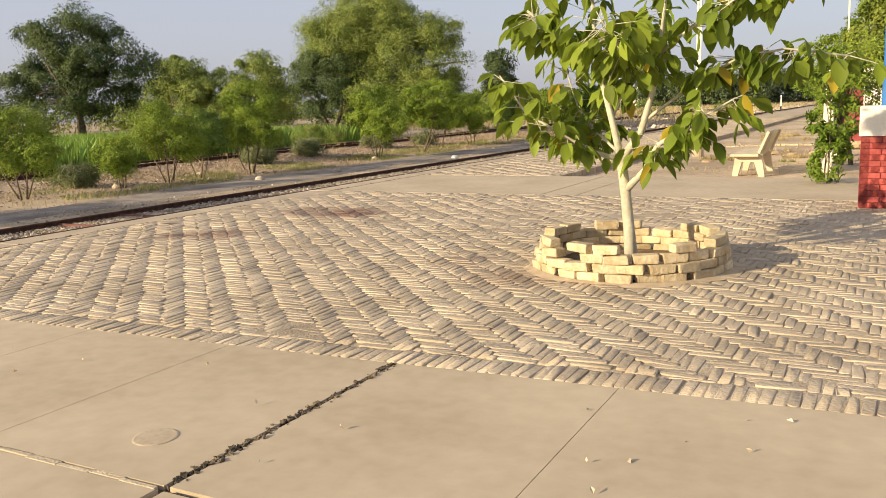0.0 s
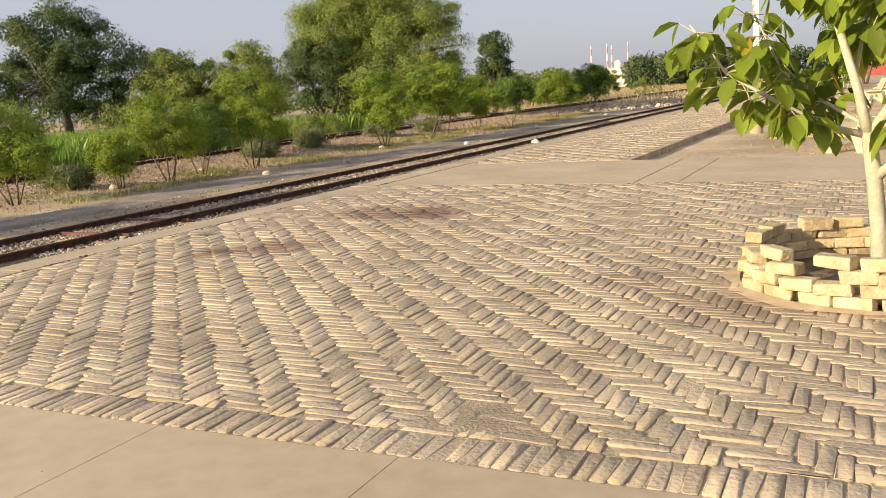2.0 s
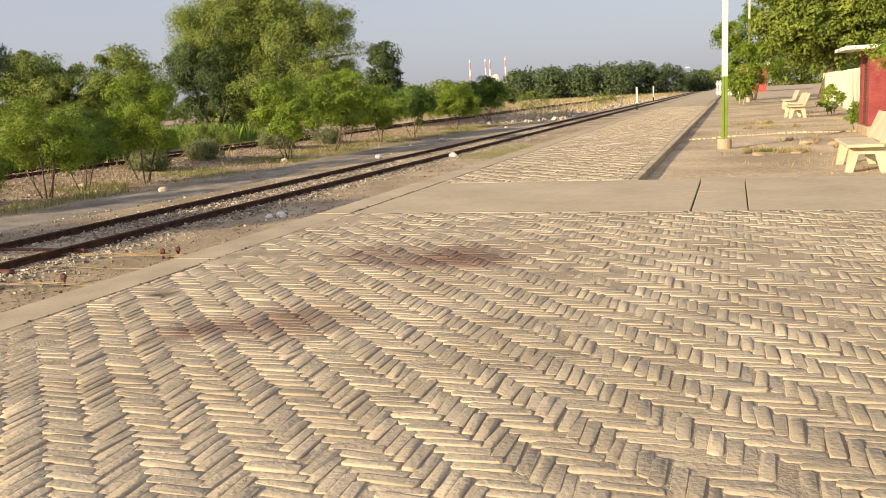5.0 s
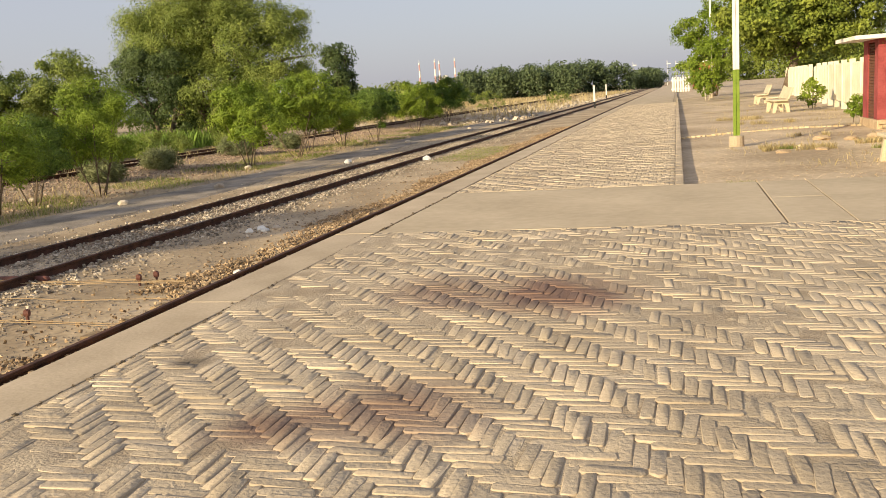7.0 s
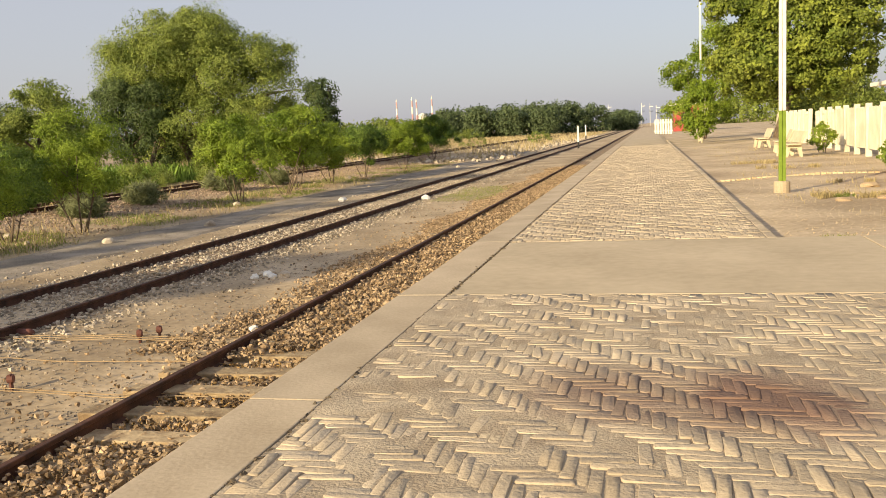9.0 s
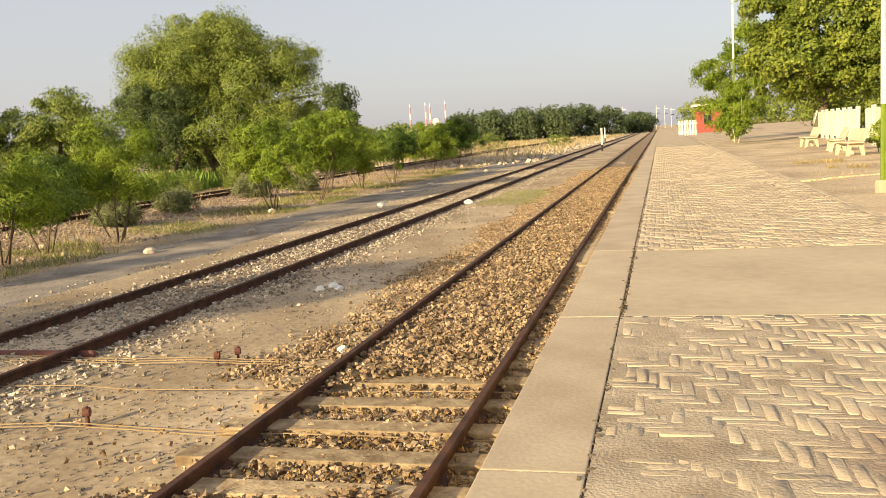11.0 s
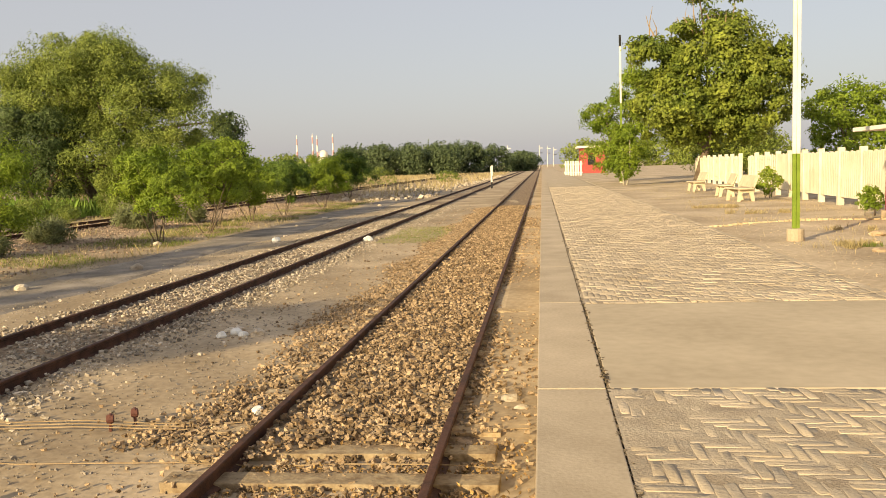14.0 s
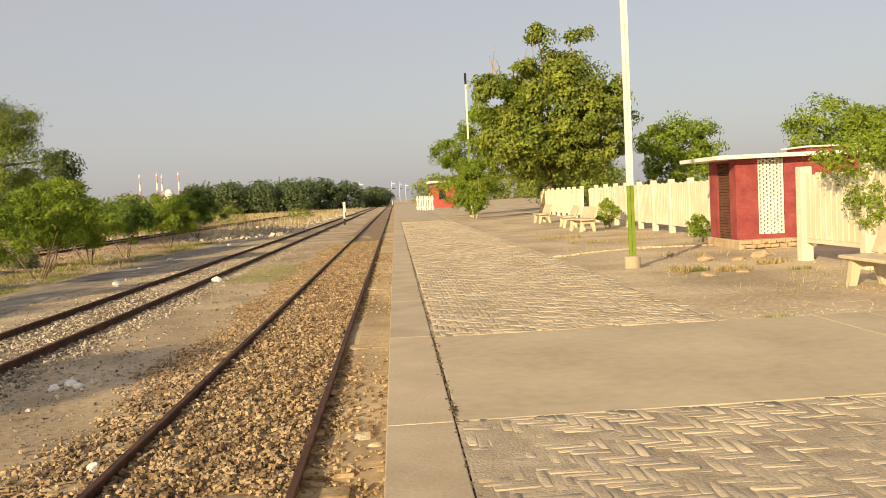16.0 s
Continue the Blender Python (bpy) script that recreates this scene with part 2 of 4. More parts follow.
def leaves(rng, pts, length, width, droop=0.0, fold=0.25, facing=None):
    """Leaf blades at the points: rhombs with a fold, turned at random or towards the facing directions. Returns verts and faces."""
    n = len(pts)
    a = rng.normal(size=(n, 3))
    a[:, 2] -= droop
    a /= np.linalg.norm(a, axis=1)[:, None]
    h = rng.normal(size=(n, 3))
    if facing is not None:
        h = h * 0.34 + facing
        h /= np.linalg.norm(h, axis=1)[:, None]
        a = a - h * (a * h).sum(axis=1)[:, None] * 0.85
        a /= np.linalg.norm(a, axis=1)[:, None] + 1e-9
    b = np.cross(a, h)
    b /= np.linalg.norm(b, axis=1)[:, None] + 1e-9
    c = np.cross(a, b)
    s = rng.uniform(0.65, 1.3, size=(n, 1))
    ln, wd = length * s, width * s
    v = np.stack([pts, pts + a * ln * 0.45 + b * wd * 0.5 + c * wd * fold, pts + a * ln, pts + a * ln * 0.45 - b * wd * 0.5 + c * wd * fold], axis=1).reshape(-1, 3)
    f = np.arange(4 * n).reshape(-1, 4)
    return v, f


def stones(rng, pts, size):
    """Rough broken stones at the points: skewed blocks. Returns verts and faces."""
    n = len(pts)
    base = np.array([[-1, -1, -1], [1, -1, -1], [1, 1, -1], [-1, 1, -1], [-1, -1, 1], [1, -1, 1], [1, 1, 1], [-1, 1, 1]], float) * 0.62
    s = size * rng.uniform(0.4, 1.35, size=(n, 1, 1))
    v = base[None] * s * rng.uniform(0.65, 1.25, size=(n, 1, 3)) + rng.normal(size=(n, 8, 3)) * s * 0.2
    t, u = rng.uniform(0, 6.283, n)[:, None], rng.normal(0, 0.5, n)[:, None]
    x, z = v[..., 0] * np.cos(u) - v[..., 2] * np.sin(u), v[..., 0] * np.sin(u) + v[..., 2] * np.cos(u)
    v = np.stack([x * np.cos(t) - v[..., 1] * np.sin(t), x * np.sin(t) + v[..., 1] * np.cos(t), z * 0.8], axis=2) + pts[:, None, :]
    q = np.array([[0, 3, 2, 1], [4, 5, 6, 7], [0, 1, 5, 4], [1, 2, 6, 5], [2, 3, 7, 6], [3, 0, 4, 7]])
    f = (q[None] + 8 * np.arange(n)[:, None, None]).reshape(-1, 4)
    return v.reshape(-1, 3), f


def crown_points(rng, lobes, clumps, per, spread):
    """Points for leaves: clumps near the skin of several ellipsoid lobes, lobes as (x, y, z, rx, ry, rz)."""
    lobes = np.array(lobes, float)
    w = lobes[:, 3] * lobes[:, 4] + lobes[:, 5] ** 2
    pick = rng.choice(len(lobes), size=clumps, p=w / w.sum())
    d = rng.normal(size=(clumps, 3))
    d[:, 2] += 0.25
    d /= np.linalg.norm(d, axis=1)[:, None]
    r = rng.uniform(0.45, 1.08, size=(clumps, 1)) ** 0.6
    c = lobes[pick, :3] + d * r * lobes[pick, 3:]
    c += rng.normal(size=(clumps, 3)) * spread * 0.12
    q = rng.normal(size=(clumps, per, 3))
    q[:, :, 2] += 0.35
    q /= np.linalg.norm(q, axis=2)[:, :, None]
    face = q * 0.75 + d[:, None, :] * 0.45
    q *= rng.uniform(0.2, 1.1, size=(clumps, per, 1)) ** 0.45 * (1 + 0.22 * np.sin(q[:, :, :1] * 7 + 3 * q[:, :, 1:2]) * np.sin(q[:, :, 2:] * 6))
    p = c[:, None, :] + q * spread * np.array([1, 1, 0.72]) * rng.uniform(0.45, 1.35, size=(clumps, 1, 1))
    return p.reshape(-1, 3), c, face.reshape(-1, 3)


def plant(name, x, y, z, lobes, leaf, clumps, per, spread, length, width, trunk, bark, label, category, group="", seed=1, stems=1, limbs=9, droop=0.2):
    """A tree or bush: tapered trunk or stems with limbs out to the clumps, and a crown of many leaves."""
    rng = np.random.default_rng(seed)
    rnd = random.Random(seed)
    top = empty(name, pose(x, y, z))
    tagged(top, label, category, group)
    pts, c, face = crown_points(rng, lobes, clumps, per, spread)
    bm = bmesh.new()
    low = min(l[2] - l[5] for l in lobes)
    for s in range(stems):
        ang = 6.283 * s / stems + rnd.random()
        off = 0.0 if stems == 1 else 0.12
        base = Vector((math.cos(ang) * off, math.sin(ang) * off, -0.1))
        l0 = lobes[s % len(lobes)]
        head = Vector((l0[0], l0[1], l0[2])) if stems == 1 else Vector((l0[0] + math.cos(ang) * l0[3] * 0.5, l0[1] + math.sin(ang) * l0[4] * 0.5, l0[2]))
        mid = base.lerp(head, 0.45) + Vector((rnd.uniform(-1, 1), rnd.uniform(-1, 1), 0)) * trunk * 1.5
        tube(bm, [base, base.lerp(mid, 0.5), mid, head], [trunk, trunk * 0.85, trunk * 0.7, trunk * 0.3], 8)
        for k in range(max(2, limbs // stems)):
            tgt = Vector(c[rnd.randrange(len(c))])
            st = base.lerp(mid, rnd.uniform(0.6, 1.0)) if k % 2 else mid.lerp(head, rnd.random() * 0.6)
            m2 = st.lerp(tgt, 0.5) + Vector((rnd.uniform(-1, 1), rnd.uniform(-1, 1), rnd.uniform(0, 1))) * trunk
            tube(bm, [st, m2, tgt], [trunk * 0.42, trunk * 0.28, trunk * 0.08], 6)
    part("trunk", bm, bark, top, smooth=True)
    v, f = leaves(rng, pts, length, width, droop, 0.2, face)
    raw("crown", v, f, leaf, top)
    return top


# ---- ground ----
PLAT_END = 240.0


def ground_z(x, y):
    """Height of the bare ground."""
    n = noise.noise(Vector((x * 0.15, y * 0.15, 0))) * 0.06 + noise.noise(Vector((x * 0.9, y * 0.9, 3))) * 0.025
    if x < 0.2:
        z = -1.09 + n
        if x < -13:
            z += 0.36 * math.exp(-((x + 20.6) / 3.4) ** 2)
        if x > -0.8 and y > 2.2:
            z += 0.075
        for cx in (-1.7, -7.15):
            z += 0.03 * max(0, 1 - abs(x - cx) / 2.2)
        return z
    z = -0.13 + n * 0.5
    if y > 3 and x > 4:
        z += 0.02 * min(1, (x - 4) / 5) + n * 0.6
    if y < 3.4 or x < 3.3:
        z = min(z, -0.14)
    return z


def spaced(stops):
    out = []
    for a, b, st in stops:
        out += list(np.arange(a, b, st))
    return out + [stops[-1][1]]


gx = spaced([(-900, -100, 80), (-100, -32, 4), (-32, -9, 0.8), (-9, 0, 0.35), (0.0, 0.1, 0.06), (0.25, 12, 0.5), (12, 40, 3), (40, 900, 80)])
gy = spaced([(-300, -20, 40), (-20, -6, 2), (-6, 30, 0.45), (30, 80, 2), (80, 300, 15), (300, 3000, 200)])
gv = [(x, y, ground_z(x, y)) for y in gy for x in gx]
nx = len(gx)
gf = [(j * nx + i, j * nx + i + 1, (j + 1) * nx + i + 1, (j + 1) * nx + i) for j in range(len(gy) - 1) for i in range(nx - 1)]
ground = raw("ground", gv, gf, M_SAND, kind="structure", smooth=False)
ground.data.materials.append(M_TRACKSOIL)
mid_x = np.array([gx[f[0] % nx] for f in gf])
ground.data.polygons.foreach_set("material_index", (mid_x < 0).astype(np.int32))
sx, sy = list(np.arange(-12.8, -9.3, 0.5)), list(np.arange(-12, 200, 1.2))
strip = raw("gravel_path", [(x + 0.25 * math.sin(y * 0.4 + x), y, ground_z(x + 0.25 * math.sin(y * 0.4 + x), y) + 0.03 - 0.09 * (i in (0, len(sx) - 1))) for y in sy for i, x in enumerate(sx)],
            [(j * len(sx) + i, j * len(sx) + i + 1, (j + 1) * len(sx) + i + 1, (j + 1) * len(sx) + i) for j in range(len(sy) - 1) for i in range(len(sx) - 1)], M_GRAVEL, kind="structure")
tagged(strip, "grey gravel path beside the second track", "path")
tagged(ground, "sandy bare ground with pebbles and dust", "ground")

# ---- platform ----
COPE = 0.43
platform = tagged(empty("platform"), "low railway platform of concrete and brick paving", "platform", kind="structure")
part("platform_wall", boxm(0.03, -60, -1.3, 0.40, PLAT_END, -0.085, 0.0), M_BENCH, platform)
part("paving_bed", boxm(0.42, -8.52, -0.4, 14, 0.0, -0.024), M_BED, platform)
part("paving_bed", boxm(0.42, 3.22, -0.4, 3.36, PLAT_END, -0.02), M_BED, platform)


def sand_sheet(x0, x1, y0, y1, step, low, high):
    """Sand swept into the brick joints, fuller in some places than in others."""
    xs, ys = np.arange(x0, x1 + step / 2, step), np.arange(y0, y1 + step / 2, step)
    vs = []
    for yy in ys:
        for xx in xs:
            a = noise.noise(Vector((xx * 1.1, yy * 1.1, 5))) * 0.5 + noise.noise(Vector((xx * 5, yy * 5, 9))) * 0.5
            vs.append((xx, yy, low + (high - low) * min(1, max(0, 0.5 + a * 0.9)) + 0.006 * min(1, max(0, (1.7 - xx) / 1.2)) * max(0, 0.6 + a) * (yy < 0) + (0.0025 if -3.6 < yy < 0 else 0)))
    w = len(xs)
    fs = [(b * w + a, b * w + a + 1, (b + 1) * w + a + 1, (b + 1) * w + a) for b in range(len(ys) - 1) for a in range(w - 1)]
    return raw("joint_sand", vs, fs, M_BED if step < 0.5 else M_BRICK, platform, smooth=True)


sand_sheet(0.43, 13.6, -8.52, 0.0, 0.05, -0.011, -0.0015)
sand_sheet(0.43, 3.36, 3.22, 46, 0.08, -0.011, -0.002)
sand_sheet(0.43, 3.36, 46, PLAT_END, 0.9, -0.006, 0.0)
joints = [-60, -40, -20, -9.0, -5.95, -2.78, 0.0, 3.3] + [3.3 + 3.0 * k for k in range(1, 12)] + [60, 120, PLAT_END]
for a, b in zip(joints, joints[1:]):
    part("coping_slab", boxm(0, a + 0.006, -0.09, COPE - 0.008, b - 0.006, 0.0, 0.008), M_COPE, platform)
    if b < 40:
        part("mortar_joint", boxm(0.004, b - 0.011, -0.08, COPE - 0.012, b + 0.011, 0.0035 if b == 0 else -0.004), M_MORTAR, platform)
# crumbled line behind the coping
rng = np.random.default_rng(3)
ys = np.concatenate([rng.uniform(-9, 3.5, 900), rng.uniform(3.5, 30, 900)])
pts = np.stack([COPE + rng.normal(0, 0.012, len(ys)) + 0.009 * np.sin(ys * 3) + 0.006 * np.sin(ys * 7.3 + 1), ys, rng.uniform(-0.02, -0.006, len(ys))], axis=1)
v, f = stones(rng, pts, 0.016)
raw("crumbled_joint", v, f, M_CRACK, platform, kind="stuff")

# concrete crossing between the two pavings
crossing = tagged(empty("concrete_crossing"), "worn concrete walkway strip across the platform", "pavement", kind="structure")
for x0, x1 in ((0.445, 4.31), (4.328, 4.88), (4.892, 14)):
    for y0, y1 in ((0.02, 3.2),) if x0 != 4.328 else ((0.02, 1.7), (1.715, 3.2)):
        part("concrete_slab", boxm(x0, y0, -0.3, x1, y1, -0.002, 0.008), M_CONC, crossing)
# apron of large slabs where the walk starts
apron = tagged(empty("concrete_apron"), "smooth dusty concrete apron with a long crack", "pavement", kind="structure")


def apron_edge(x):
    """The apron meets the brick paving along a slanting line."""
    return -8.35 + 0.046 * (x - 3.8)


def slab(x0, x1, y0, y1a, y1b, arris=0.0012):
    """A concrete slab whose far side runs from y1a to y1b, with a rounded arris."""
    bm = bmesh.new()
    foot = [bm.verts.new((x, y, -0.3)) for x, y in ((x0, y0), (x1, y0), (x1, y1b), (x0, y1a))]
    head = [bm.verts.new((x, y, 0.0)) for x, y in ((x0, y0), (x1, y0), (x1, y1b), (x0, y1a))]
    bm.faces.new(head)
    bm.faces.new(foot[::-1])
    for k in range(4):
        bm.faces.new((foot[k], foot[(k + 1) % 4], head[(k + 1) % 4], head[k]))
    bmesh.ops.bevel(bm, geom=[e for e in bm.edges if all(v.co.z > -0.1 for v in e.verts)], offset=arris, segments=2, affect="EDGES")
    return bm


for x0, x1 in ((0.44, 4.455), (4.4568, 5.59), (5.5918, 6.70), (6.73, 7.933), (7.9348, 14)):
    part("concrete_slab", slab(x0, x1, -9.86, apron_edge(x0) - 0.004, apron_edge(x1) - 0.004), M_CONC, apron)
for x0, x1 in ((0.44, 6.70), (6.73, 14)):
    part("concrete_slab", slab(x0, x1, -18, -9.89, -9.89, 0.006), M_CONC, apron)
part("joint_filling", boxm(0.44, -18, -0.3, 14, -8.52, -0.02), M_CRACK, apron)
ys = rng.uniform(-9.85, -8.22, 260)
pts = np.stack([6.715 + rng.normal(0, 0.016, 260), ys, rng.uniform(-0.015, 0.002, 260)], axis=1)
v, f = stones(rng, pts, 0.014)
raw("crumbled_joint", v, f, M_CRACK, apron, kind="stuff")
bm = bmesh.new()
for k in range(26):
    xa = 2.0 + k * 0.18
    box(bm, xa, -9.895 + 0.006 * math.sin(k * 1.9), -0.03, xa + 0.185, -9.868 + 0.006 * math.sin(k * 2.7), 0.003 + 0.002 * math.sin(k), 0.003)
part("mortar_joint", bm, M_MORTAR, apron, "pale mortar filling in the slab joint")
# round cement patch and litter on the apron
bm = bmesh.new()
tube(bm, [(6.3, -9.52, -0.01), (6.3, -9.52, 0.002), (6.3, -9.52, 0.004)], [0.10, 0.098, 0.09], 20)
part("cement_patch", bm, M_COPE, apron, "round cement patch")
n = 40
pts = np.stack([rng.uniform(4, 10, n), rng.uniform(-11, -8.2, n), np.full(n, 0.006)], axis=1)
v, f = leaves(rng, pts, 0.028, 0.018)
tagged(raw("leaf_litter", v, f, M_STRAW), "small dry leaf scraps on the concrete", "leaf litter", kind="stuff")

# ---- railway ----
RAIL_TOP = -0.91
RAIL_OUT = [(-0.07, -0.16), (0.07, -0.16), (0.07, -0.145), (0.012, -0.125), (0.010, -0.05), (0.036, -0.035), (0.036, -0.006), (0.028, 0), (-0.028, 0), (-0.036, -0.006), (-0.036, -0.035), (-0.010, -0.05), (-0.012, -0.125), (-0.07, -0.145)]


def track(xc, y0, y1, z, label, s0, s1, bed):
    t = tagged(empty("railway_track", pose(xc, 0, z)), label, "railway track", "railway tracks")
    for dx in (-0.873, 0.873):
        part("rail", prism(bmesh.new(), [(dx + x, h) for x, h in RAIL_OUT], y0, y1), M_RAIL, t)
    me = mesh_of("sleeper", boxm(-1.35, -0.125, -0.25, 1.35, 0.125, -0.11 - bed, 0.012, jit=0.006), M_WOOD)
    y = s0
    while y < s1:
        s = new("sleeper", me)
        s.parent = t
        s.matrix_basis = pose(random.uniform(-0.05, 0.05), y + random.uniform(-0.03, 0.03), 0, 0, 0, random.uniform(-1, 1))
        y += 0.64
    return t


track(-1.703, -40, 700, RAIL_TOP, "rusty railway track on old wooden sleepers and ballast", -3.35, 30, 0.0)
track(-7.15, -40, 700, RAIL_TOP - 0.01, "rusty second railway track half sunk in ballast", -3, 25, 0.07)
track(-20.6, -60, 300, -0.60, "rusty disused railway track on a gravel bank", 0, 1, 0.07)


def ballast(seed, n, xr, yr, size, zf, keep=None):
    rng = np.random.default_rng(seed)
    x, y = rng.uniform(*xr, n), yr[0] + (yr[1] - yr[0]) * rng.uniform(0, 1, n) ** 1.5
    z = np.array([zf(a, b) for a, b in zip(x, y)])
    ok = z > -5
    pts = np.stack([x, y, z], axis=1)[ok]
    return stones(rng, pts, size)


def bed_near(x, y):
    u = abs(x + 1.703)
    if abs(u - 0.873) < 0.06:
        return -9
    bare = -1.0 + 0.2 * math.sin(4 * x) < y < 1.7 + 0.3 * math.sin(3 * x)
    if x > -0.75:
        return ((-1.0 if y > 2.2 else -1.06) + random.uniform(-0.01, 0.012)) if random.random() < (0.14 if x > -0.45 else 0.45) else -9
    if u < 0.85:
        return (-1.06 if bare else -0.995) + random.uniform(-0.03, 0.03)
    if u < 2.25 - 0.7 * random.random() + 0.25 * math.sin(y * 0.9):
        return (-1.03 - (u - 0.9) * 0.05) + random.uniform(-0.01, 0.035) if not bare or random.random() < 0.05 else -9
    return -1.08 + random.uniform(0, 0.02) if random.random() < 0.02 else -9


def bed_second(x, y):
    u = abs(x + 7.15)
    if abs(u - 0.873) < 0.06:
        return -9
    if u < 1.5 + 0.5 * random.random():
        return -1.05 - max(0, u - 0.9) * 0.03 + random.uniform(-0.02, 0.02)
    return -1.075 + random.uniform(0, 0.02) if random.random() < 0.05 else -9


random.seed(5)
bal = tagged(empty("ballast"), "loose brown and grey ballast stones round the rails", "gravel", kind="stuff")
for seed, n, xr, yr, size, zf in ((11, 84000, (-4.9, -0.05), (-4, 45), 0.027, bed_near), (12, 36000, (-10.5, -4.4), (-1, 50), 0.031, bed_second)):
    v, f = ballast(seed, n, xr, yr, size, zf)
    raw("ballast_stones", v, f, M_BALLAST if seed == 11 else M_PALEBAL, bal, kind="stuff")
# bed of fine ballast under the loose stones
for xc, w, z in ((-1.703, 1.45, -1.035), (-7.15, 1.8, -1.06)):
    bm = bmesh.new()
    prism(bm, [(xc - w - 0.5, -1.2), (xc - w, z - 0.05), (xc - 0.9, z), (xc + 0.9, z), (xc + min(w, 1.45), z - 0.05), (xc + min(w, 1.45) + 0.15, -1.2)], 2.0 if xc > -3 else -40, 700)
    part("ballast_bed", bm, mat("ballast_bed", (0.13, 0.09, 0.055), (0.38, 0.28, 0.18), scale=9, fine=45, bump=1.0), bal)
# stones strewn over the far bank
rng = np.random.default_rng(17)
n = 26000
x, y = rng.normal(-18.6, 2.4, n), rng.uniform(2, 75, n)
ok = (x < -13.2) & (x > -28)
pts = np.array([(a, b, ground_z(a, b) + 0.02) for a, b in zip(x[ok], y[ok])])
v, f = stones(rng, pts, 0.036)
raw("bank_stones", v, f, M_BANKST, bal, kind="stuff")
n = 2200
x, y = rng.uniform(-30, -9, n), rng.uniform(60, 200, n)
pts = np.array([(a, b, -1.0) for a, b in zip(x, y)])
v, f = stones(rng, pts, 0.2)
raw("bank_stones", v, f, M_STONE, bal, kind="stuff")


def rock(name, x, y, z, s, material, label, seed, flat=0.75):
    bm = bmesh.new()
    bmesh.ops.create_icosphere(bm, subdivisions=2, radius=s)
    for vv in bm.verts:
        vv.co *= 1 + 0.35 * noise.noise(vv.co * (1.6 / s) + Vector((seed * 7.1, 0, 0)))
        vv.co.z *= flat
    ob = part(name, bm, material)
    ob.location = (x, y, z + s * 0.5 * flat)
    return tagged(ob, label, "stone")


rock("painted_stone", -5.99, 23.5, -1.08, 0.17, M_CHALK, "whitewashed marker stone beside the track", 1)
rock("painted_stone", -9.4, 23.9, -1.06, 0.17, M_CHALK, "whitewashed marker stone beyond the second track", 2)
rock("stone", -0.32, 3.35, -1.08, 0.11, M_STONE, "pale broken stone below the platform edge", 3)
rock("stone", -0.2, 3.05, -1.08, 0.09, M_STONE, "small pale stone below the platform edge", 4)
rock("stone", -2.9, 3.0, -1.06, 0.07, M_CHALK, "small white stone beside the rail", 5)
rnd = random.Random(8)
for k in range(7):
    rock("rubble_stone", -4.69 + rnd.uniform(-0.35, 0.35), 7.28 + rnd.uniform(-0.2, 0.25), -1.09, rnd.uniform(0.06, 0.14), M_CHALK if k % 2 else M_STONE, "grey rubble lump in a small heap", 20 + k)["group"] = "rubble heap"
for k in range(24):
    rock("stone", rnd.uniform(-20, -10.5), rnd.uniform(5, 60), -1.08, rnd.uniform(0.07, 0.2), M_STONE, "rough field stone lying on sandy ground", 40 + k)["group"] = "field stones"
for k, (x, y) in enumerate(((5.2, 8.4), (5.9, 8.7), (6.3, 11.4), (6.8, 11.0), (7.3, 11.3), (7.6, 11.8), (5.7, 9.9), (7.9, 12.0), (8.1, 10.7))):
    rock("stone", x, y, -0.14, rnd.uniform(0.08, 0.2), M_BRICKY, "flat buff rubble stone half buried in sand", 70 + k, 0.4)["group"] = "rubble stones"

me = mesh_of("sleeper_end", boxm(-0.28, -0.12, -0.1, 0.28, 0.12, 0.02, 0.02, jit=0.02), M_WOOD)
for x, y in ((-0.45, 8.5), (-0.45, 17.6), (-0.5, 27.0)):
    o = new("sleeper_end", me)
    o.matrix_basis = pose(x, y, -0.985, 0, 3, random.uniform(-4, 4))
    tagged(o, "bare pale end of a wooden sleeper in sand", "sleeper", "sleeper ends")

# signal wires, pipes and pulley stakes
for x0, x1, y in ((-9, -0.1, 0.26), (-9, -0.1, 0.34), (-9, -0.1, 1.45), (-9, -0.1, 2.42), (-9, -0.1, 2.52), (-9, -0.1, 2.62)):
    bm = bmesh.new()
    tube(bm, [(x0 + (x1 - x0) * k / 12, y + 0.02 * math.sin(k * 1.3 + y), -1.035 + 0.02 * math.sin(k * 2.1 + y * 3)) for k in range(13)], [0.006] * 13, 5)
    tagged(part("signal_wire", bm, M_WIRE), "rusty signal wire stretched across the tracks", "wire", "signal wires")
for x0, x1, y in ((-8.35, -6.05, 2.78), (-8.35, -5.9, 1.0)):
    bm = bmesh.new()
    tube(bm, [(x0, y, -1.05), (x1 - 0.05, y, -1.05), (x1, y, -1.05)], [0.065, 0.065, 0.05], 12)
    tagged(part("drain_pipe", bm, M_PIPE, smooth=True), "red oxide iron pipe under the second track", "pipe", "pipes")
for x, y in ((-4.25, 2.54), (-4.1, 2.75), (-4.47, 0.54)):
    st = tagged(empty("pulley_stake", pose(x, y, -1.1, 0, 0, 20)), "rusty red pulley stake holding signal wires", "stake", "pulley stakes")
    part("stake", boxm(-0.012, -0.03, -0.1, 0.012, 0.03, 0.17, 0.003), M_PIPE, st)
    bm = bmesh.new()
    tube(bm, [(-0.035, 0, 0.12), (-0.03, 0, 0.12), (0.03, 0, 0.12), (0.035, 0, 0.12)], [0.03, 0.045, 0.045, 0.03], 10)
    part("pulley", bm, M_PIPE, st)

